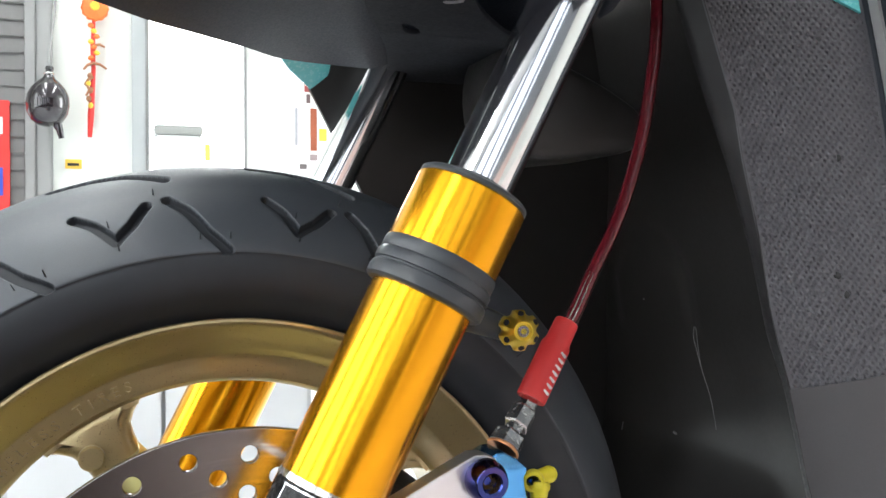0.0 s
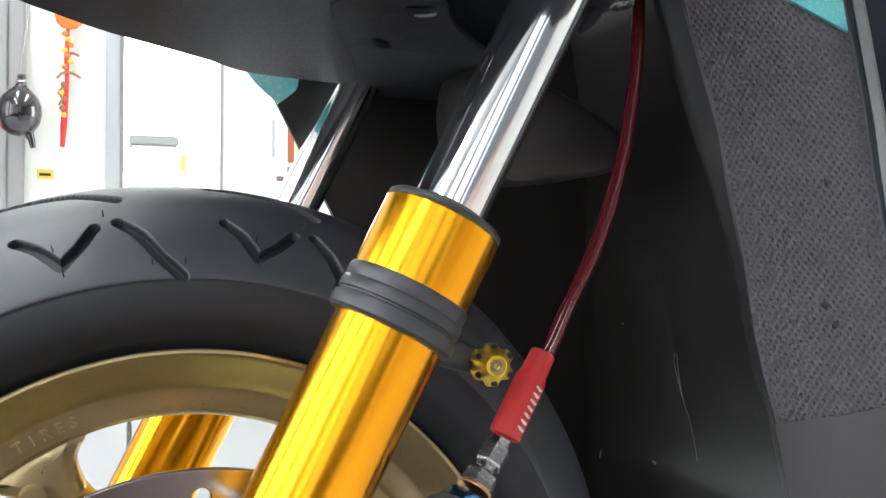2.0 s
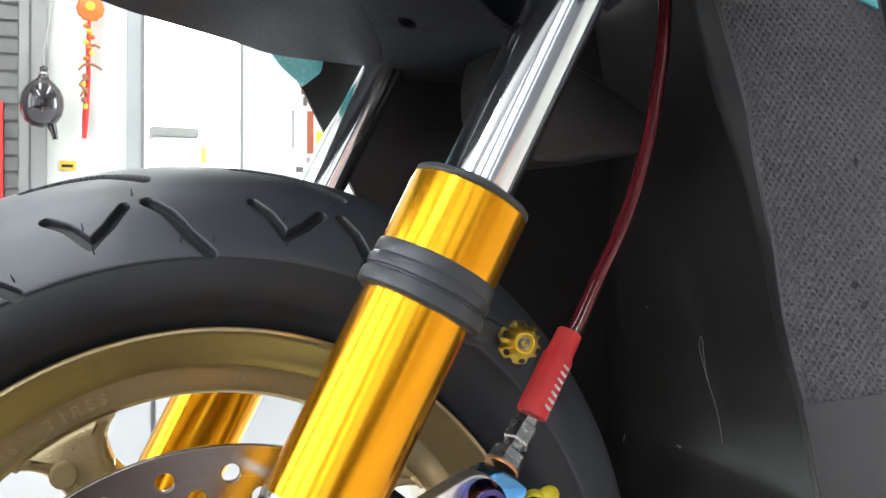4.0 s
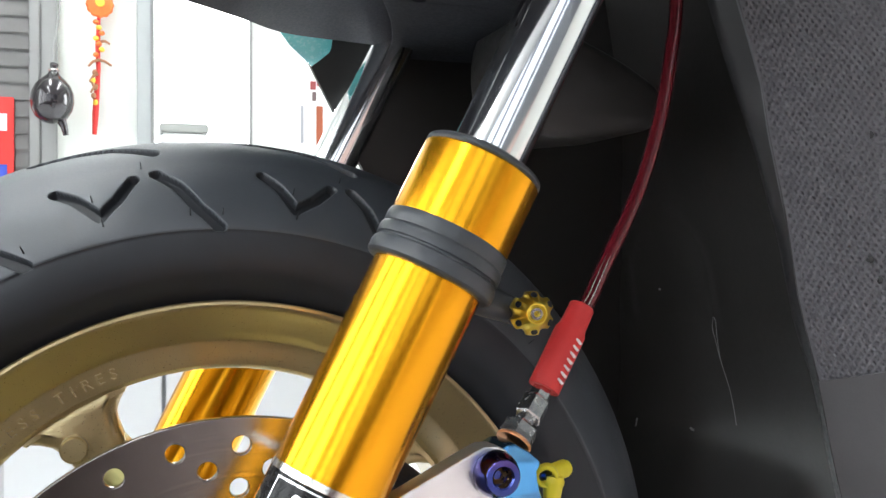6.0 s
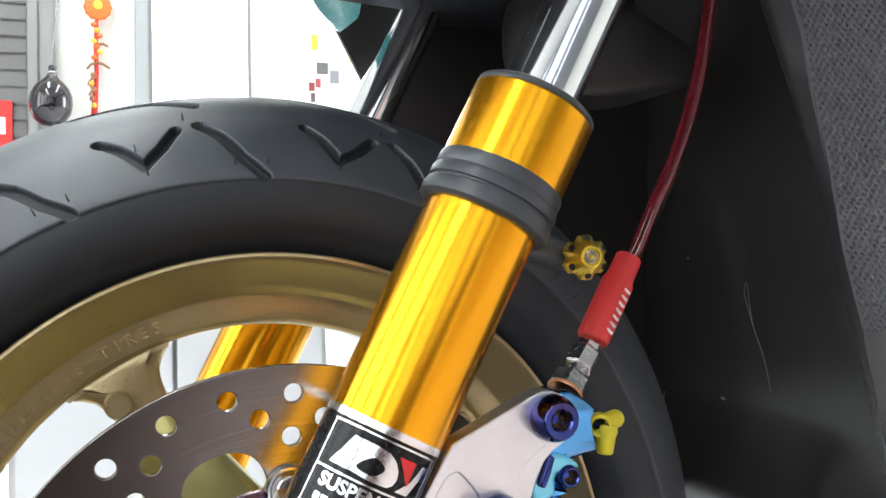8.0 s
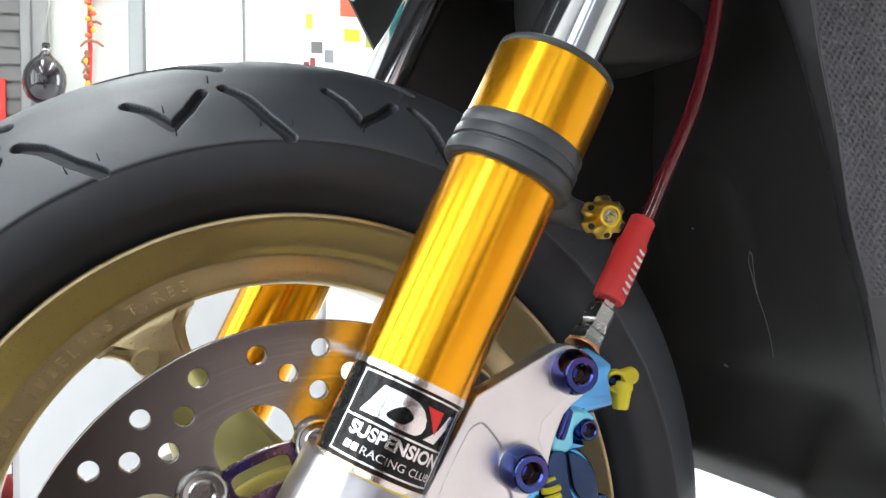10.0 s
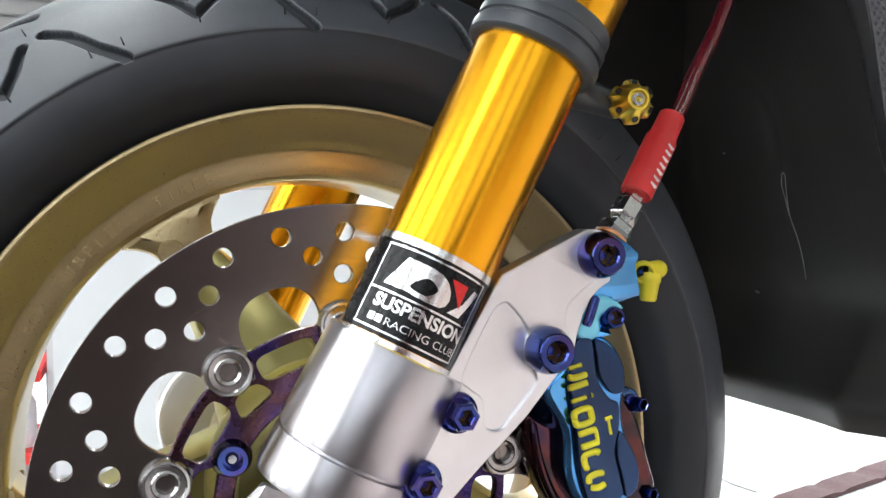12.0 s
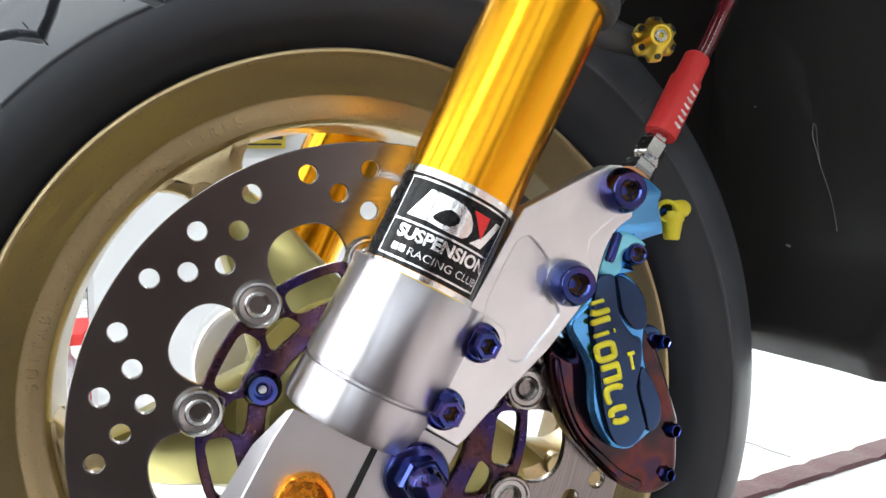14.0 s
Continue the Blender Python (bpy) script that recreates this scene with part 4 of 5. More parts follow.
for x, z in ((0.1183, 0.0762), (0.1362, 0.0330), (0.1415, -0.0100), (0.1385, -0.0312)):
    if z > 0.06:
        bolt("bolt", cal, (x, -0.0240, z), 0.0050, 0.0070, hole=0.62)
    else:
        bolt("bolt", cal, (x, -0.0115, z), 0.0042, 0.0090, hole=0.6, hexed=True, d=(0.25, -0.94, 0.05))
LUGS = ((0.1330, 0.0335, 0.0075), (0.1390, -0.0090, 0.0085), (0.1370, -0.0300, 0.0085))
for x, z, r in LUGS:
    part("lug", flat([circle(x, z, r, 24)], -0.0135, -0.004, 0.001), CALIPER, cal, planar=True)
glyphs = []
GD = Vector((0.975, 0, 0.22)).normalized()
GE = Vector((-GD.z, 0, GD.x))
SHAPES = [[[(-4, -2), (-1, -3), (4, -3)], [(-3, 1.2), (2.5, 1.2)]], [[(-4, 0), (3, 0), (4.2, 0)]], [[(-4, 0), (2.4, 0)], [(4.8, 0), (5.2, 0)]],
          [[(-3.6, 0), (-3.2, 2.4), (0, 3), (3.2, 2.4), (3.6, 0), (3.2, -2.4), (0, -3), (-3.2, -2.4), (-3.6, 0)]], [[(-4, 2.6), (0, 2.6), (3.8, 2.6)], [(-4, -2.6), (0, -2.6), (3.8, -2.6)], [(3.4, -2), (3.4, 2)]],
          [[(-3, -3), (-3.6, 0), (-2.8, 2.8), (1.5, 3), (3.4, 2)]], [[(-3.6, 0), (-3.2, 2.2), (0, 2.8), (3.2, 2.2)], [(-3.4, -1.8), (0, -2.8), (3.0, -2.2)]]]
for (x, z), strokes in zip(((0.0992, 0.0540), (0.0998, 0.0468), (0.1014, 0.0408), (0.1025, 0.0327), (0.1054, 0.0229), (0.1072, 0.0128), (0.1095, 0.0034)), SHAPES):
    for st in strokes:
        pts = [Vector((x, -0.0288, z)) + GD * (u * 0.00115) + GE * (v * 0.00115) for u, v in st]
        line = rounded([p[:] for p in pts], 5, False) if len(pts) > 2 else pts
        n = len(line)
        glyphs.append(sweep(line, [0.0010] + [0.0015] * (n - 2) + [0.0010], 12))
for k, bm in enumerate(glyphs):
    part("raised_bar", bm, YELLOW_PAINT, cal, "raised yellow painted bar")
part("small_mark", join(sweep([(0.1151, -0.0286, 0.0306), (0.1165, -0.0286, 0.0237)], 0.0007, 8), sweep([(0.1136, -0.0286, 0.0306), (0.1168, -0.0286, 0.0314)], 0.0009, 8)), YELLOW_PAINT, cal)
nip = Vector((0.133, -0.0080, 0.0965))
part("bleed_nipple", sweep([nip, nip + Vector((0.006, -0.005, -0.001)), nip + Vector((0.0085, -0.0095, -0.0012))], [0.0040, 0.0036, 0.0031], 14), BLUE_TI, cal)
ring = lathe([(0.0034, 0.0), (0.0038, 0.0030), (0.0046, 0.0034), (0.0054, 0.0026), (0.0055, -0.0010), (0.0048, -0.0042), (0.0034, -0.0046)], (0.1408, -0.0165, 0.0951), (-0.42, -0.86, -0.12), 28, closed=True)
barrel = lathe([(0.0, -0.003), (0.0040, -0.003), (0.0043, 0.0), (0.0044, 0.0085), (0.0038, 0.0102), (0.0, 0.0104)], (0.1458, -0.0140, 0.0956), (0.84, 0.50, 0.03), 24)
cup = lathe([(0.0, -0.0030), (0.0046, -0.0026), (0.0054, -0.0006), (0.0053, 0.0010), (0.0047, 0.0022), (0.0038, 0.0098), (0.0032, 0.0106), (0.0, 0.0106)], (0.1440, -0.0165, 0.0920), (-0.12, -0.06, -1), 24)
loop = join(ring, barrel)
part("bleed_cap", join(cup, loop), YELLOW, cal, "yellow rubber bleed cap")

# ---------------------------------------------------------------- brake hose
hose = thing("brake_hose", (0.14, 0.0, 0.11), "red braided brake hose with a red sleeve and steel fitting", "brake hose")
nut0, slv0, slv1 = Vector((0.1328, -0.0040, 0.1145)), Vector((0.1500, 0.0050, 0.1330)), Vector((0.1745, 0.0110, 0.1720))
hd = (slv1 - slv0).normalized()
nd = (slv0 - nut0).normalized()
part("copper_washer", lathe([(0.0040, -0.0036), (0.0086, -0.0036), (0.0090, -0.0028), (0.0086, -0.0018), (0.0040, -0.0018)], nut0 - nd * 0.004, nd, 32), COPPER, hose, "thin copper washer")
part("hex_collar", lathe([(0.0060, -0.0020), (0.0086, -0.0020), (0.0091, -0.0012), (0.0091, 0.0012), (0.004, 0.0014)], nut0 - nd * 0.004, nd, 6), STEEL, hose, "steel hex collar", 20)
part("banjo_nut", lathe([(0.0086, -0.002), (0.0088, 0.0026), (0.0078, 0.0040), (0.004, 0.0045)], nut0 - nd * 0.001, nd, 6), BRIGHT_STEEL, hose, angle=20)
part("fitting", lathe([(0.0048, 0.003), (0.0050, 0.0065), (0.0066, 0.0075), (0.0072, 0.0085), (0.0073, 0.0175), (0.0067, 0.0188), (0.0054, 0.0192), (0.0054, 0.0225), (0.0050, 0.026)], nut0, nd, 6), BRIGHT_STEEL, hose, "bright steel hose fitting", 20)
sleeve = part("sleeve", lathe([(0.0060, -0.0010), (0.0078, -0.0010), (0.0081, 0.0003), (0.0081, 0.0310), (0.0072, 0.0330), (0.0069, 0.0345), (0.0066, 0.0455), (0.0060, 0.0462), (0.0050, 0.0462)], slv0, hd, 40), RED_SLEEVE, hose, "matt red shrink sleeve")
sv = Vector((0.06, -0.40, 0.02)) - slv0
s0v = (sv - hd * sv.dot(hd)).normalized()
s1v = hd.cross(s0v)
for k in range(7):
    p = slv0 + hd * (0.0045 + 0.0037 * k) + (s0v * math.cos(0.35) + s1v * math.sin(0.35)) * 0.0080
    part("print_bar", sweep([p - s1v * 0.0019 + hd * 0.0008, p + s1v * 0.0019 - hd * 0.0003], [0.0008, 0.0008], 8), WHITE_INK, sleeve, "small white print bar")
path = rounded([slv1 - hd * 0.004, (0.1805, 0.0155, 0.1742), (0.1985, 0.026, 0.1975), (0.2160, 0.034, 0.2211), (0.2310, 0.040, 0.2480), (0.2430, 0.044, 0.2800), (0.2503, 0.046, 0.3120), (0.2540, 0.046, 0.3415), (0.2555, 0.046, 0.4200)], 6, False)
path = [Vector(p) for p in path]
part("hose", sweep(path, 0.0040, 18), RED_HOSE, hose, "translucent red covered braided hose")
for turn_by, size in ((0.30, 0.00075), (0.85, 0.00065)):
    off = Vector((-0.78 * math.sin(turn_by), -math.cos(turn_by), 0.62 * math.sin(turn_by))) * 0.0041
    run = [Vector(p) for p in path[1:13]]
    fine = [run[k].lerp(run[k + 1], q / 6) + off for k in range(len(run) - 1) for q in range(6)]
    part("braid_strand", sweep(fine, [size * (1 - k / len(fine)) * (1.15 if k % 3 else 0.45) + 0.00005 for k in range(len(fine))], 8), BRIGHT_STEEL, hose, "silver braid showing through the cover")


# ---------------------------------------------------------------- scooter body round the wheel
PD, PP = Vector((0.64, -0.77, 0)), Vector((0.368, 0.0145, 0.0))


def behind_panel(d, z, out=0.0):
    return PP + PD * d + Vector((-0.77, -0.64, 0)) * out + Vector((0, 0, z))


def lerp(table, z):
    for (z0, d0), (z1, d1) in zip(table, table[1:]):
        if z <= z1:
            return d0 + (d1 - d0) * (z - z0) / (z1 - z0)
    return table[-1][1]


LEFT = [(-0.06, 0.0100), (0.0535, -0.0180), (0.1208, -0.0313), (0.1526, -0.0415), (0.2070, -0.0518), (0.2624, -0.0659), (0.3196, -0.0840), (0.3782, -0.1008), (0.46, -0.125), (0.58, -0.162)]
RIGHT = [(-0.06, 0.095), (0.05, 0.0600), (0.15, 0.0420), (0.2358, 0.0279), (0.2636, 0.0237), (0.3009, 0.0194), (0.3384, 0.0135), (0.3767, 0.0073), (0.46, -0.008), (0.58, -0.030)]


START = [(-0.06, 0.0075), (0.07, -0.0220), (0.1208, -0.0315), (0.1526, -0.0395), (0.1725, -0.0440), (0.2205, -0.0510), (0.2714, -0.0612), (0.3037, -0.0660), (0.3330, -0.0740), (0.3755, -0.0860), (0.46, -0.108), (0.58, -0.142)]


FLARE = Vector((-0.045, -0.420, 0.220))


def on_panel(d, z, out=0.0):
    """The shield's skin: its wheel-side edge flares forward to one upright plane, its outer edge stays back."""
    p = behind_panel(d, z, out)
    a, b = lerp(START, z), lerp(RIGHT, z)
    f = min(1, max(0, (d - a) / (b - a)))
    near = (0.0106 - FLARE.y) / (behind_panel(a, z).y - FLARE.y)
    return FLARE + (p - FLARE) * (near + (1 - near) * f)


def pit(d, z):
    """Depth of the staggered upright oval dimples, 1 in a dimple's middle."""
    r = (z + 0.12 * d) / 0.0029
    u = ((d + 0.20 * z) / 0.0041 + 0.5 * (math.floor(r) % 2)) % 1 - 0.5
    q = math.hypot(u * 1.15, ((r % 1) - 0.5) * 0.70)
    return 1 - (q / 0.33) ** 2.2 if q < 0.33 else 0.0


def panel_sheet(z0, z1, out, rows=40, cols=24, seam=0, pits=0.0):
    """seam 0: the slanting seam is the sheet's foot; 1: its head."""
    grid = []
    for i in range(rows + 1):
        row = []
        for j in range(cols + 1):
            f = j / cols
            zz = z0 + (z1 - z0) * i / rows
            d = lerp(START, zz) + (lerp(RIGHT, zz) - lerp(START, zz)) * f
            k = i / rows if seam else 1 - i / rows
            row.append(on_panel(d, zz + 0.26 * (d + 0.0296) * k, out + 0.012 * math.sin(math.pi * f) - (pits * pit(d, zz + 0.26 * (d + 0.0296) * k) if 0.03 < f < 0.985 else 0)))
        grid.append(row)
    return grid


shield = thing("leg_shield", (0.38, 0.02, -0.02), "dark grey scooter leg shield with a dimpled plastic panel", "fairing")
bm = bmesh.new()
vs = [[bm.verts.new(p) for p in row] for row in panel_sheet(0.1209, 0.45, 0.002, 780, 230, pits=0.0014)]
for p, q in zip(vs, vs[1:]):
    for k in range(230):
        bm.faces.new((p[k], p[k + 1], q[k + 1], q[k]))
bm = join(bm, sheet(panel_sheet(0.1209, 0.56, -0.002), 0.003))
part("dimpled_panel", bm, DIMPLED, shield, "grey plastic panel with rows of small dimples", 60)
part("lower_panel", sheet(panel_sheet(-0.06, 0.1215, -0.0005, seam=1), 0.003), LOWER_GREY, shield, "smooth dark grey lower panel", 60)
roll = []
for z in [-0.06 + 0.62 * k / 60 for k in range(61)]:
    a, b = lerp(LEFT, z) - 0.0045, lerp(START, z)
    roll.append([behind_panel(a + 0.0085, z, -0.006)] + [on_panel(a + q, z, o) for q, o in ((0.0, -0.012), (0.0006, -0.0085))] + [on_panel(a + (b - a) * g, z, -0.0075 + 0.0070 * g) for g in (0.35, 0.7, 0.97)] + [on_panel(b + 0.003, z, -0.0030)])
part("rolled_edge", sheet(roll, 0.002), EDGE_PLASTIC, shield, "smooth dark rolled edge beside the dimples", 60)
trim = [[on_panel(lerp(RIGHT, z) + q, z, o) for q, o in ((0.0038, -0.004), (0.0046, 0.004), (0.0095, 0.006), (0.0105, 0.000), (0.0105, -0.012))] for z in [0.05 + 0.51 * k / 30 for k in range(31)]]
part("trim_strip", sheet(trim, 0.002), GREY_TRIM, shield, "light grey edge trim", 60)
part("seam", sheet([[on_panel(lerp(RIGHT, z) + q, z, -0.004) for q in (-0.002, 0.0, 0.006)] for z in [0.05 + 0.51 * k / 30 for k in range(31)]], 0.002), BLACK_PLASTIC, shield, "dark seam beside the trim", 60)
for d, z in ((0.0025, 0.1822), (-0.0022, 0.1937), (-0.0023, 0.2652)):
    q = on_panel(d, z, 0.002 + 0.012 * math.sin(math.pi * (d - lerp(LEFT, z)) / (lerp(RIGHT, z) - lerp(LEFT, z))))
    part("speck", lathe([(0.0, -0.001), (0.0018, -0.0006), (0.0022, 0.0), (0.0012, 0.0006), (0.0, 0.0008)], q, (-0.77, -0.64, 0), 10), DARK, shield, "black speck of dirt")
tl = []
for i in range(25):
    z = 0.3534 + 0.2 * i / 24
    a, b = max(0.0110 - 1.538 * (z - 0.3534), lerp(LEFT, z) + 0.012), lerp(RIGHT, z) - 0.0005
    tl.append([on_panel(a + (b - a) * j / 6, z, 0.0065 + 0.012 * math.sin(math.pi * min(1, max(0, (a + (b - a) * j / 6 - lerp(LEFT, z)) / (lerp(RIGHT, z) - lerp(LEFT, z)))))) for j in range(7)])
part("teal_panel", sheet(tl, 0.002), TEAL, shield, "glossy teal painted body panel", 60)

# plain block added for the body behind; it keeps light off the trim
part("shade_block", box(0.47, 1.25, -0.06, 0.42, 0.0, 0.46, 0.02), BLACK_PLASTIC, shield, "black block for the body behind the shield, added to shade the trim")

# dark moulding behind the wheel
inner = thing("inner_fender", (0.38, 0.15, -0.02), "dark scuffed plastic inner fender behind the wheel", "fender")
ARCH = [(0.2597, 0.150), (0.2590, 0.1932), (0.243, 0.2119), (0.2235, 0.2226), (0.198, 0.2249), (0.1839, 0.2206), (0.1709, 0.2109), (0.1614, 0.1967), (0.1565, 0.1797), (0.1565, 0.150)]


def fender_x(y, z):
    """The moulding's surface, with a raised arched field and a flared foot."""
    e = behind_panel(lerp(LEFT, max(z, 0.0)) + 0.004, z, -0.006)
    f = max(0.0, (y - e.y) / (0.62 - e.y)) ** (1 / 1.3)
    g = min(1, f * 3.5)
    x = e.x + 0.012 * g * g * (3 - 2 * g) - 0.03 * max(0, y - 0.2) - 0.02 * max(0, (y - 0.1))
    x -= 0.040 * min(1, max(0, 0.060 - z) / 0.064) ** 1.6 * min(1, max(0, (y - 0.02) / 0.06))
    x += 0.5 * max(0, -0.002 - z)
    d = 1.0
    for (y0, z0), (y1, z1) in zip(ARCH, ARCH[1:]):
        t = max(0, min(1, ((y - y0) * (y1 - y0) + (z - z0) * (z1 - z0)) / ((y1 - y0) ** 2 + (z1 - z0) ** 2)))
        d = min(d, math.hypot(y - y0 - t * (y1 - y0), z - z0 - t * (z1 - z0)))
    x += 0.0016 * math.exp(-(d / 0.006) ** 2)
    return x


rows = []
for i in range(111):
    z = -0.018 + 0.578 * i / 110
    e = behind_panel(lerp(LEFT, max(z, 0.0)) + 0.004, z, -0.006)
    ys = [e.y + (0.62 - e.y) * (j / 100) ** 1.3 for j in range(101)]
    rows.append([Vector((fender_x(y, z), y, z)) for y in ys])
part("moulding", sheet(rows, 0.003), INNER, inner, "dark scuffed moulded plastic", 60)


# panels added above the view to keep light out of the cavity
bm = flat([[(0.19, -0.09), (0.235, -0.09), (0.242, 0.005), (0.280, 0.09), (0.292, 0.128), (0.19, 0.128)]], 0, 0.006, 0.001)
for v in bm.verts:
    v.co = (v.co.x, v.co.z, 0.402 + v.co.y)
bmesh.ops.recalc_face_normals(bm, faces=bm.faces)
part("shade_roof", bm, BLACK_PLASTIC, inner, "unseen black panel added above the hose to shade it")
part("shade_roof", box(0.13, 0.31, 0.0, 0.13, 0.445, 0.455, 0.003), BLACK_PLASTIC, inner, "unseen black upper panel added to shade the cavity")
part("shade_roof", box(0.20, 0.52, 0.13, 0.62, 0.475, 0.485, 0.003), BLACK_PLASTIC, inner, "unseen black upper panel added to shade the cavity")


def on_fender(pts, r, name, label):
    line = [Vector((fender_x(p[0], p[1]) - 0.0033, p[0], p[1])) for p in [q[:2] for q in rounded([(y, z, 0) for y, z in pts], 8, False)]]
    return part(name, sweep(line, r, 6), GREY_TRIM, inner, label)


on_fender([(0.1532, 0.1200), (0.1550, 0.1340), (0.1566, 0.1450), (0.1546, 0.1510), (0.1518, 0.1466), (0.1528, 0.1300), (0.1525, 0.1191), (0.1470, 0.1030), (0.1440, 0.0888), (0.1428, 0.0742)], 0.00022, "scratch", "thin pale looped scratch")
on_fender([(0.271, 0.0570), (0.272, 0.0500)], 0.0006, "scratch", "short pale tick")
on_fender([(0.199, 0.0618), (0.197, 0.0612), (0.195, 0.0608)], 0.0010, "scratch", "small pale scuff")
on_fender([(0.2164, 0.1690), (0.2150, 0.1686)], 0.0007, "scratch", "small pale speck")

# underside of the nose
nose = thing("nose_cowl", (0.1, 0.1, 0.34), "black plastic underside of the scooter nose with a teal edge", "fairing")
und = []
EDGE = [(-0.088, 0.0), (-0.086, 0.03), (-0.078, 0.056), (-0.062, 0.076), (-0.038, 0.103), (-0.012, 0.124), (0.021, 0.152), (0.050, 0.178), (0.10, 0.19), (0.16, 0.20), (0.215, 0.21)]
for x, y in [tuple(p[:2]) for p in rounded([(a, b, 0) for a, b in EDGE], 4, False)]:
    s = min(1, max(0, (x - 0.01) / 0.06))
    rim = -0.005 - 0.070 * s * s * (3 - 2 * s)
    und.append([Vector((x + 0.06 * f, y + (rim - y) * f, 0.342 + 0.02 * math.sin(math.pi * f) + 0.03 * f)) for f in [k / 10 for k in range(11)]])
part("underside", sheet(und, 0.004), BLACK_PLASTIC, nose, "dusty black plastic underside", 60)
PLATE_IN = rounded([(0.072, -0.020), (0.060, 0.0), (0.070, 0.036), (0.083, 0.066), (0.105, 0.12), (0.122, 0.175), (0.134, 0.222)], 4, False) + [Vector(q) for q in ((0.20, 0.222), (0.225, 0.222), (0.232, 0.16), (0.232, 0.11))] + rounded([(0.226, 0.098), (0.20, 0.088), (0.1656, 0.0636), (0.1427, 0.0375), (0.1228, 0.0097), (0.1120, -0.0120), (0.106, -0.0200)], 4, False)
bm = flat([[(p[0], p[1]) for p in PLATE_IN], circle(0.1015, -0.0050, 0.0080, 20), rounded([(0.096, 0.056), (0.104, 0.059), (0.112, 0.074), (0.104, 0.074)], 4)], 0, 0.003, 0.0006)
for v in bm.verts:
    v.co = (v.co.x, v.co.z, 0.3370 + v.co.y)
bmesh.ops.recalc_face_normals(bm, faces=bm.faces)
part("inner_plate", bm, DUSTY, nose, "dusty dark grey inner plate with a hole", 40)
part("hole_rim", sweep([(0.1015 + 0.0086 * math.cos(w), -0.0050 + 0.0086 * math.sin(w), 0.3366) for w in (0.2 + 0.18 * k for k in range(9))], [0.0002] + [0.0008] * 7 + [0.0002], 8), GREY_TRIM, nose, "pale arc on the rim of the hole")
# skirt added out of view beside the nose; it shades hose and cavity
skirt = []
for x in [-0.085 + 0.335 * k / 24 for k in range(25)]:
    drop = 0.032 * min(1, max(0, (x - 0.13) / 0.05))
    yo = -0.005 - 0.085 * min(1, max(0, (x + 0.08) / 0.08))
    skirt.append([Vector((x, -0.005 + (yo + 0.005) * u, 0.384 - 0.012 * u - drop * u)) for u in (0, 0.35, 0.7, 1)] + [Vector((x - 0.004, yo - 0.009, 0.40 - drop)), Vector((x - 0.01, yo - 0.015, 0.50))])
part("shade_skirt", sheet(skirt, 0.003), BLACK_PLASTIC, nose, "unseen black skirt added beside the nose to shade the cavity", 60)
part("front_lip", sheet([[Vector((x, y, 0.342)), Vector((x - 0.006, y + 0.006, 0.350)), Vector((x - 0.008, y + 0.008, 0.40))] for x, y in [tuple(p[:2]) for p in rounded([(a, b, 0) for a, b in EDGE], 4, False)]], 0.003), BLACK_PLASTIC, nose, "", 60)
part("teal_edge", sheet([[Vector((0.048, 0.183, 0.343)), Vector((0.066, 0.187, 0.347)), Vector((0.088, 0.200, 0.348))], [Vector((0.058, 0.200, 0.337)), Vector((0.072, 0.205, 0.340)), Vector((0.088, 0.208, 0.339))], [Vector((0.0755, 0.215, 0.3265)), Vector((0.080, 0.214, 0.330)), Vector((0.088, 0.2138, 0.3369))]], 0.002), TEAL, nose, "teal painted fairing edge", 60)
part("fork_guard", sheet([[Vector((0.074, 0.226, 0.40)), Vector((0.17, 0.226, 0.40)), Vector((0.40, 0.24, 0.40))], [Vector((0.076, 0.226, 0.330)), Vector((0.18, 0.226, 0.320)), Vector((0.40, 0.24, 0.32))], [Vector((0.098, 0.226, 0.288)), Vector((0.18, 0.230, 0.280)), Vector((0.40, 0.25, 0.28))], [Vector((0.125, 0.226, 0.235)), Vector((0.20, 0.24, 0.22)), Vector((0.40, 0.27, 0.22))], [Vector((0.16, 0.226, 0.10)), Vector((0.22, 0.26, 0.10)), Vector((0.40, 0.30, 0.1))], [Vector((0.20, 0.235, 0.0)), Vector((0.25, 0.28, 0.0)), Vector((0.40, 0.33, 0.0))]], 0.004), INNER, nose, "black inner guard", 60)
STEM = rounded([(0.185, 0.2700), (0.2372, 0.2705), (0.2624, 0.2751), (0.2698, 0.2826), (0.2702, 0.2985), (0.2532, 0.3105), (0.2369, 0.3187), (0.2132, 0.3289), (0.180, 0.345), (0.170, 0.31)], 4)
part("stem_cover", flat([STEM], 0.085, 0.16, 0.006), INNER, nose, "rounded black steering cover", 60)

yoke = thing("steering_clamp", (0.21, 0.02, 0.345), "dusty dark steel steering clamp with a pinch bolt", "clamp")
bm = box(0.186, 0.232, -0.016, 0.06, 0.3585, 0.385, 0.006)
part("casting", bm, DUSTY, yoke, "", 50)
part("lug", lathe([(0.0, -0.002), (0.0055, -0.0015), (0.0075, 0.001), (0.0080, 0.012), (0.0, 0.013)], (0.1975, -0.006, 0.3505), (0.15, 0.1, 1), 20), DUSTY, yoke, "dusty rounded lug")
pinch = part("pinch_bolt", lathe([(0.0, 0.0), (0.0042, 0.0), (0.0066, 0.0008), (0.0070, 0.0022), (0.0070, 0.010), (0.0, 0.010)], (0.2140, 0.0, 0.3505), (-0.1, 0.1, 1), 6), STEEL, yoke, "worn steel bolt head", 20)
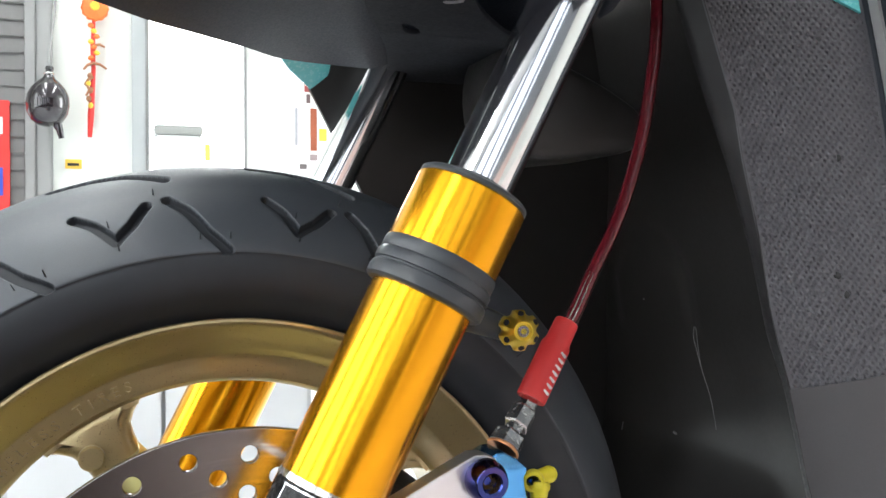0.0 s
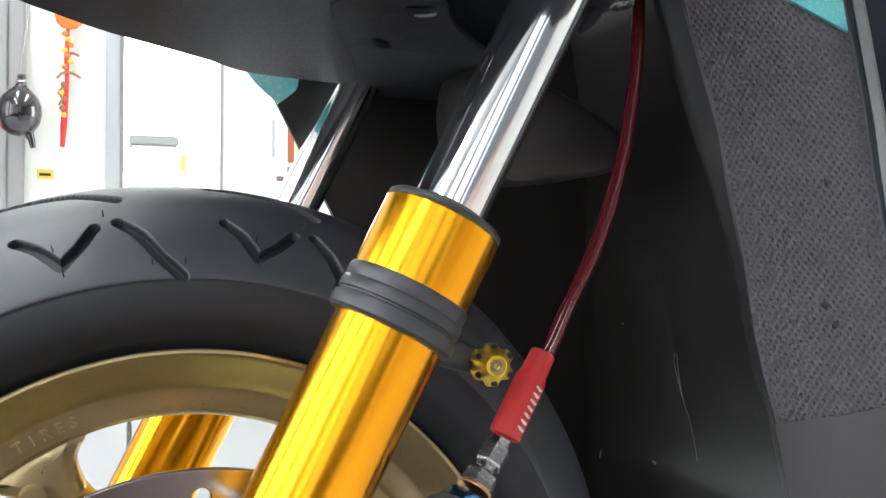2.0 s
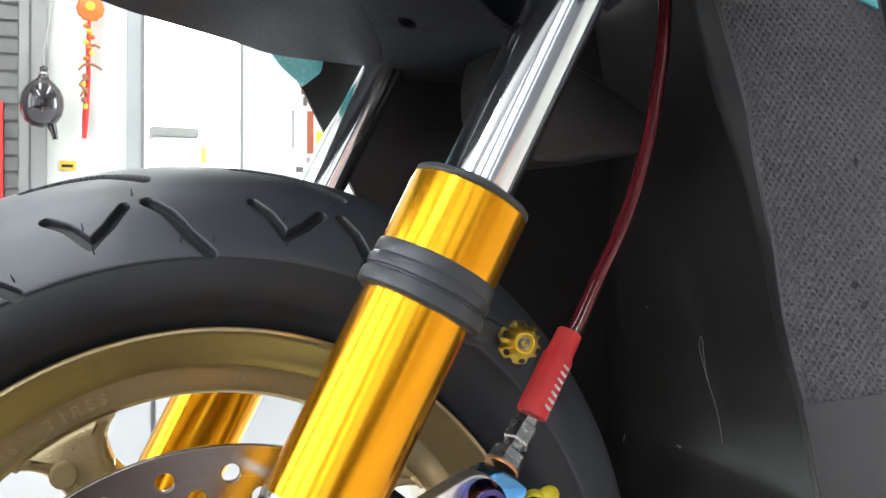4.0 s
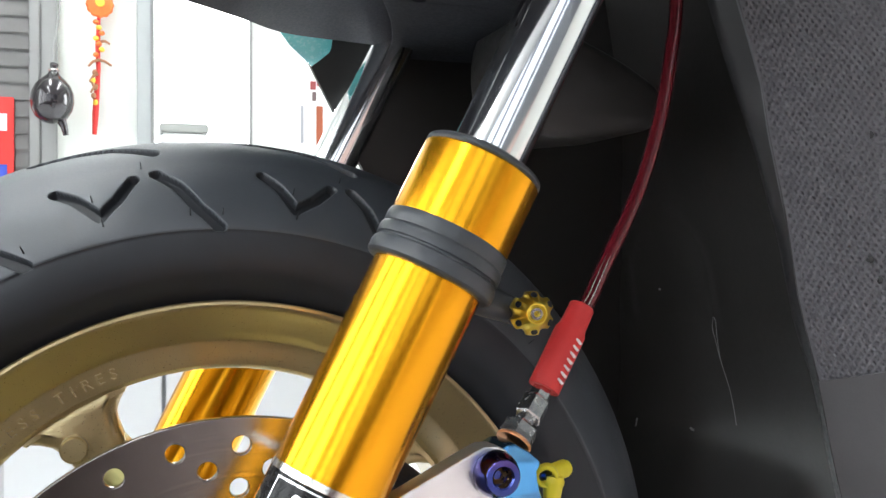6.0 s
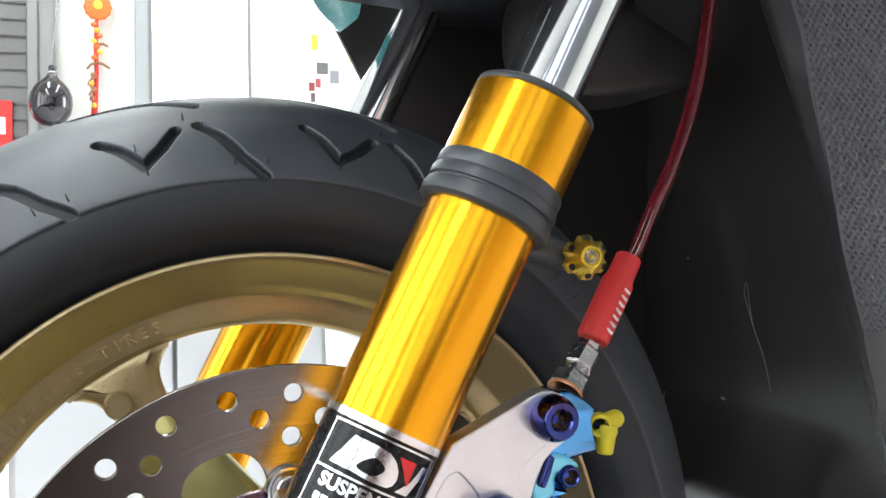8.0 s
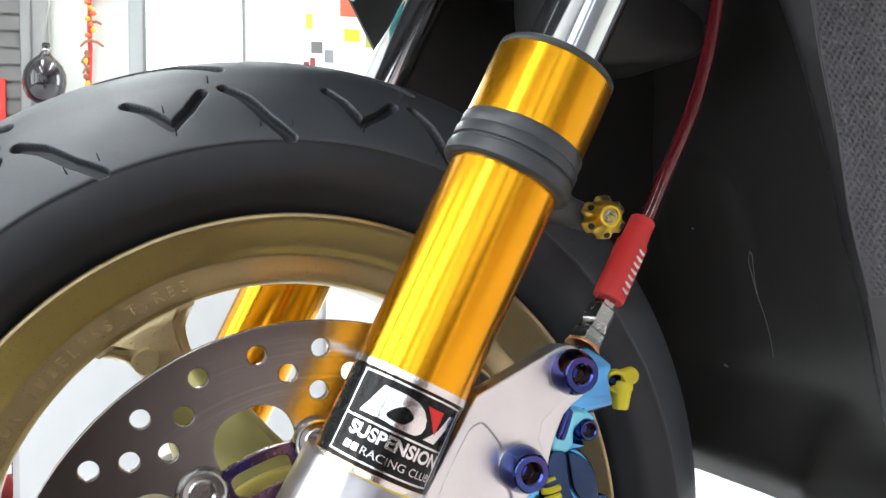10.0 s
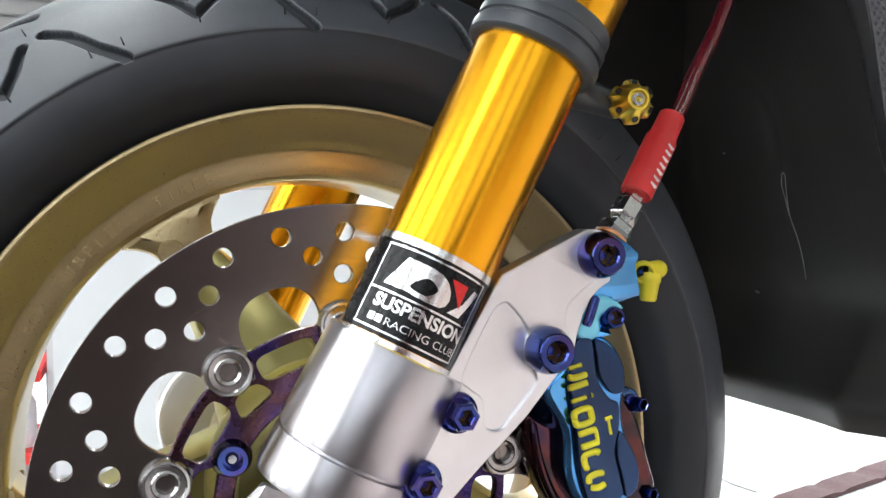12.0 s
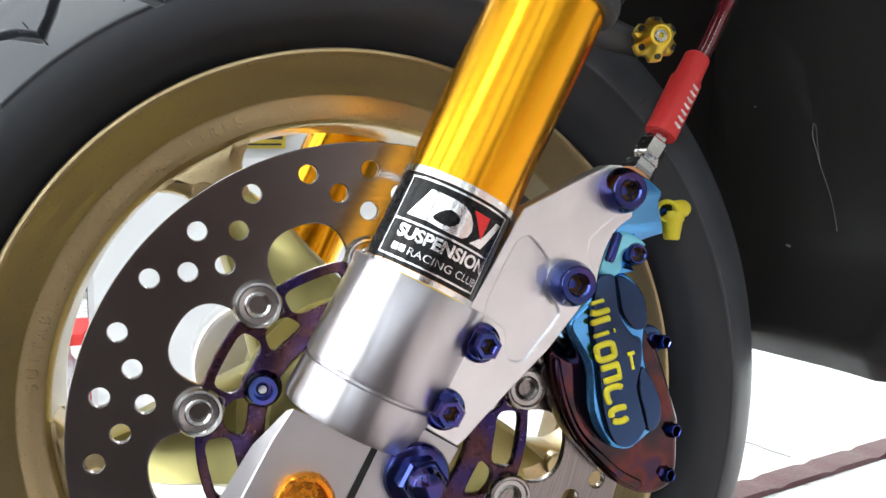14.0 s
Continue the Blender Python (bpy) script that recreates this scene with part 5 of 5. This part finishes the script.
part("washer", lathe([(0.0060, 0.0), (0.0092, 0.0), (0.0096, 0.0006), (0.0092, 0.0014), (0.0, 0.0014)], (0.2132, 0.0009, 0.3590), (-0.1, 0.1, 1), 28), STEEL, pinch)
part("cable_tab", sweep([(0.2035, 0.0, 0.3590), (0.2000, 0.0, 0.3500), (0.1950, 0.001, 0.3420), (0.1895, 0.002, 0.3360)], [0.0040, 0.0042, 0.0034, 0.0014], 14), DUSTY, yoke, "short bent tab")

# ---------------------------------------------------------------- far end of the shop
sh = thing("roller_shutter", (-0.9, 3.15, FZ), "grey ribbed steel roller shutter, closed", "shutter")
for k in range(26):
    z = 0.03 + k * 0.0600 + FZ
    part("slat", join(box(-1.6, -0.352, 3.168, 3.180, z, z + 0.050, 0.004), box(-1.6, -0.352, 3.180, 3.190, z + 0.048, z + 0.062)), SHUTTER, sh)
part("guide_rail", box(-0.352, -0.318, 3.140, 3.190, FZ, 2.0 + FZ, 0.004), POST, sh, "grey steel guide rail")
post = thing("steel_post", (-0.29, 3.17, FZ), "grey painted steel post beside the shutter", "post")
part("post_body", box(-0.318, -0.262, 3.150, 3.199, FZ, 2.6 + FZ, 0.006), POST, post)
door = thing("door_frame", (0.24, 3.17, FZ), "grey aluminium frame of an open doorway", "door frame", kind="structure")
part("jamb", box(0.012, 0.060, 3.150, 3.199, FZ, DTOP, 0.004), DOOR_ALU, door)
part("jamb", box(0.060, 0.074, 3.165, 3.230, FZ, DTOP, 0.002), POST, door)
part("jamb", box(0.424, 0.436, 3.165, 3.230, FZ, DTOP, 0.002), POST, door)
boxy = thing("white_cabinet", (0.2, 4.2, FZ), "white sheet-metal cabinet outside the doorway", "cabinet")
part("cabinet_body", box(0.13, 0.34, 4.0, 4.3, FZ, 0.74, 0.01), BOX_WHITE, boxy)
part("cabinet_top", box(0.125, 0.345, 3.99, 4.31, 0.742, 0.785, 0.006), POST, boxy, "grey lid edge")
part("notice", box(0.352, 0.378, 3.99, 3.995, 0.62, 0.70), mat("yellow_notice", (0.8, 0.55, 0.1), 0.6), boxy, "small yellow notice")

orn = thing("hanging_ornament", (-0.13, 3.15, 0.62), "red and orange festive hanging ornament with tassels", "ornament")
PAPER_YELLOW = mat("yellow_paper", (0.78, 0.50, 0.05), 0.6, 0, 0.15, 60)
BROWN_TWIG = mat("brown_twig", (0.30, 0.13, 0.06), 0.6, 0, 0.2, 60)
OX, OY = -0.120, 3.160
part("rosette", lathe([(0.0, 0), (0.044, 0.0), (0.048, 0.006), (0.042, 0.014), (0.030, 0.016), (0.018, 0.022), (0.0, 0.022)], (OX + 0.004, OY, 1.095), (0, -1, 0), 40, shape=lambda w: 1 + 0.04 * math.cos(12 * w)), ORN_ORANGE, orn, "orange paper rosette")
part("rosette_heart", lathe([(0.0, 0), (0.017, 0.0), (0.015, 0.005), (0.0, 0.007)], (OX + 0.004, OY - 0.022, 1.100), (0, -1, 0), 20), PAPER_YELLOW, orn, "yellow middle of the rosette")
part("ribbon", sweep([(OX, OY, 1.05), (OX - 0.004, OY, 0.95), (OX - 0.002, OY, 0.86), (OX - 0.012, OY, 0.70), (OX - 0.016, OY, 0.62)], [0.006, 0.009, 0.008, 0.012, 0.008], 10), RED, orn, "red cord")
for k in range(7):
    z = 1.030 - 0.020 * k
    part("paper_knot", lathe([(0.0, -0.010), (0.009, -0.006), (0.012, 0.0), (0.008, 0.007), (0.0, 0.010)], (OX - 0.010 + 0.010 * (k % 3), OY - 0.010, z), (0.3 * (k % 2) - 0.1, -0.2, 1), 10), PAPER_YELLOW if k % 2 else ORN_ORANGE, orn)
for x0, z0, x1, z1 in ((0.004, 0.958, 0.038, 0.952), (-0.006, 0.890, -0.036, 0.866), (-0.004, 0.892, 0.044, 0.872), (-0.004, 0.840, -0.030, 0.815), (-0.030, 0.815, -0.014, 0.786), (-0.006, 0.800, -0.028, 0.770)):
    part("twig", sweep([(OX + x0, OY - 0.010, z0), (OX + (x0 + x1) / 2, OY - 0.016, (z0 + z1) / 2 + 0.005), (OX + x1, OY - 0.012, z1)], [0.006, 0.005, 0.004], 8), BROWN_TWIG, orn)
for k, (dx, z) in enumerate(((-0.014, 0.845), (-0.020, 0.815), (-0.012, 0.790), (-0.018, 0.760), (-0.012, 0.735))):
    part("paper_knot", lathe([(0.0, -0.012), (0.008, -0.007), (0.010, 0.0), (0.007, 0.008), (0.0, 0.012)], (OX + dx, OY - 0.012, z), (0.2, -0.1, 1), 10), PAPER_YELLOW if k in (1, 4) else BROWN_TWIG, orn)
ball = thing("hanging_ball", (-0.262, 3.1, 0.63), "dark glossy onion-shaped ornament hanging beside the post", "ornament")
part("ball_body", lathe([(0.0, -0.084), (0.028, -0.079), (0.052, -0.062), (0.067, -0.035), (0.072, -0.004), (0.069, 0.026), (0.058, 0.052), (0.040, 0.073), (0.022, 0.088), (0.014, 0.102), (0.012, 0.116), (0.015, 0.122), (0.012, 0.130), (0.0, 0.134)], (-0.270, 3.04, 0.720), (0.05, 0, 1), 48), BALL, ball)
part("neck_ring", lathe([(0.016, 0.100), (0.020, 0.104), (0.016, 0.109)], (-0.270, 3.04, 0.720), (0.05, 0, 1), 24), BRIGHT_STEEL, ball, "bright ring at the neck")
part("tail", sweep([(-0.245, 3.04, 0.66), (-0.232, 3.04, 0.628), (-0.226, 3.04, 0.598)], [0.02, 0.012, 0.009], 12), BALL, ball)
part("hook", sweep(rounded([(-0.264, 3.04, 0.850), (-0.266, 3.05, 0.90), (-0.250, 3.10, 1.05), (-0.240, 3.14, 1.3)], 4, False), 0.004, 8), POST, ball)
st = thing("wall_sticker", (-0.19, 3.198, 0.52), "small yellow sticker with a dark scribble on the wall", "sticker")
part("sticker_sheet", box(-0.222, -0.165, 3.196, 3.1995, 0.505, 0.540), mat("sticker_yellow", (0.75, 0.48, 0.06), 0.5), st)
part("print_bar", box(-0.214, -0.175, 3.1945, 3.1958, 0.516, 0.526), DARK, st)
sign = thing("red_sign", (-0.5, 3.15, 0.6), "red board with white and blue print bars on the shutter", "sign")
part("board", box(-0.62, -0.403, 3.150, 3.166, 0.30, 0.74, 0.002), RED, sign)
part("print_bar", box(-0.60, -0.425, 3.146, 3.1495, 0.62, 0.68), WHITE_INK, sign)
part("print_bar", box(-0.60, -0.425, 3.146, 3.1495, 0.40, 0.50), mat("blue_print", (0.03, 0.06, 0.4), 0.5), sign)
pst = thing("poster", (0.75, 3.198, 0.9), "white wall poster with red, black and yellow print", "poster")
part("poster_sheet", box(0.60, 1.02, 3.194, 3.1985, 0.45, 1.30), mat("poster_paper", (0.74, 0.74, 0.72), 0.6), pst)
for x0, x1, z0, z1, q in ((0.668, 0.690, 0.835, 0.868, (0.25, 0.05, 0.05)), (0.676, 0.692, 0.79, 0.826, (0.12, 0.08, 0.08)), (0.630, 0.641, 0.62, 0.77, (0.3, 0.3, 0.32)), (0.692, 0.718, 0.600, 0.770, (0.28, 0.07, 0.03)), (0.728, 0.758, 0.64, 0.69, (0.75, 0.75, 0.05)), (0.648, 0.676, 0.525, 0.545, (0.12, 0.1, 0.1)), (0.690, 0.720, 0.56, 0.585, (0.25, 0.2, 0.2)), (0.82, 0.98, 1.06, 1.20, (0.7, 0.1, 0.05)), (0.835, 0.90, 0.96, 1.01, (0.6, 0.55, 0.03)), (0.925, 0.965, 0.94, 1.03, (0.3, 0.32, 0.05)), (0.680, 0.705, 1.00, 1.06, (0.6, 0.6, 0.05)), (0.700, 0.745, 0.905, 0.95, (0.12, 0.12, 0.12)), (0.755, 0.79, 0.87, 0.92, (0.2, 0.2, 0.22)), (0.695, 0.715, 0.85, 0.885, (0.3, 0.06, 0.06))):
    part("print_block", box(x0, x1, 3.190, 3.1935, z0, z1), mat("print_ink", q, 0.6), pst)

# low things behind the wheel
shelf = thing("red_rack", (-0.3, 1.05, FZ), "red metal rack with bottles on its shelves", "rack")
for z in (-0.20, -0.085):
    part("rack_shelf", box(-0.50, -0.215, 0.98, 1.18, z - 0.016, z, 0.002), RED, shelf)
for x in (-0.49, -0.225):
    part("upright", box(x, x + 0.012, 1.16, 1.172, FZ, 0.12, 0.001), DARK, shelf)
for k, (x, c) in enumerate(((-0.245, (0.75, 0.75, 0.78)), (-0.285, (0.5, 0.52, 0.6)), (-0.33, (0.03, 0.03, 0.03)))):
    b = thing("bottle", (x, 1.03, -0.20), "white plastic bottle standing on the red rack" if k < 2 else "dark bottle standing on the red rack", "bottle", "bottles on the rack")
    part("bottle_body", lathe([(0.0, 0), (0.017, 0), (0.018, 0.004), (0.018, 0.062), (0.012, 0.074), (0.007, 0.080), (0.007, 0.092), (0.0, 0.092)], (x, 1.03, -0.1995), (0, 0, 1), 24), mat("bottle_plastic", c, 0.3), b)
plaque = thing("yellow_plaque", (0.05, 1.0, 0.18), "small yellow metal plaque with dark print bars", "sign")
part("plaque_sheet", box(0.012, 0.080, 1.0, 1.004, 0.180, 0.209), mat("plaque_yellow", (0.55, 0.42, 0.05), 0.4, 0.3), plaque)
part("print_bar", box(0.05, 0.076, 0.997, 0.9995, 0.193, 0.202), DARK, plaque)
part("print_bar", box(0.02, 0.074, 0.997, 0.9995, 0.184, 0.187), DARK, plaque)
cab = thing("grey_cabinet", (0.0, 1.2, FZ), "pale grey cabinet standing behind the wheel", "cabinet")
part("cabinet_body", box(-0.21, 0.24, 1.006, 1.45, FZ, 0.24, 0.004), mat("pale_grey_paint", (0.5, 0.51, 0.52), 0.5, 0, 0.04, 8), cab)

part("cabinet_door", box(-0.20, 0.010, 0.990, 1.005, FZ + 0.02, 0.165, 0.002), BOX_WHITE, cab)
part("cabinet_door", box(0.016, 0.23, 0.990, 1.005, FZ + 0.02, 0.165, 0.002), BOX_WHITE, cab)

# floor line and crack
strip = thing("floor_strip", (0.9, 0.62, FZ), "dark maroon ridged rubber strip lying on the floor", "floor strip")
P0, P1 = Vector((0.30, 0.445, FZ)), Vector((2.3, 1.09, FZ))
dd = (P1 - P0).normalized()
nn = Vector((-dd.y, dd.x, 0))
bm = bmesh.new()
prev = None
for k in range(121):
    c = P0 + (P1 - P0) * k / 120
    h = 0.006 if k % 6 else 0.003
    row = [bm.verts.new(c + nn * a + Vector((0, 0, b))) for a, b in ((-0.024, 0.0005), (-0.021, h), (0.021, h), (0.024, 0.0005))]
    if prev:
        for a in range(3):
            bm.faces.new((prev[a], prev[a + 1], row[a + 1], row[a]))
        bm.faces.new((prev[3], prev[0], row[0], row[3]))
    prev = row
bmesh.ops.recalc_face_normals(bm, faces=bm.faces)
part("strip_body", bm, MAROON, strip)
crack = thing("floor_crack", (0.7, 0.68, FZ), "thin grey crack in the floor paint", "crack", kind="structure")
part("crack_line", sweep(rounded([(0.60, 0.80, FZ + 0.0004), (0.688, 0.724, FZ + 0.0004), (0.698, 0.67, FZ + 0.0004), (0.705, 0.634, FZ + 0.0004)], 5, False), 0.0015, 6), POST, crack)

# batten lights added out of view for fill and streaks in the tubes
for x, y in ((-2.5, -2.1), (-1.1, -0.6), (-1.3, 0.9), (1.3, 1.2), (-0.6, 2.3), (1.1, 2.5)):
    lamp = thing("fill_batten_light", (x, y, TOP - 0.09), "unseen batten light with a glowing diffuser, added on the ceiling for fill", "ceiling light", "ceiling lights")
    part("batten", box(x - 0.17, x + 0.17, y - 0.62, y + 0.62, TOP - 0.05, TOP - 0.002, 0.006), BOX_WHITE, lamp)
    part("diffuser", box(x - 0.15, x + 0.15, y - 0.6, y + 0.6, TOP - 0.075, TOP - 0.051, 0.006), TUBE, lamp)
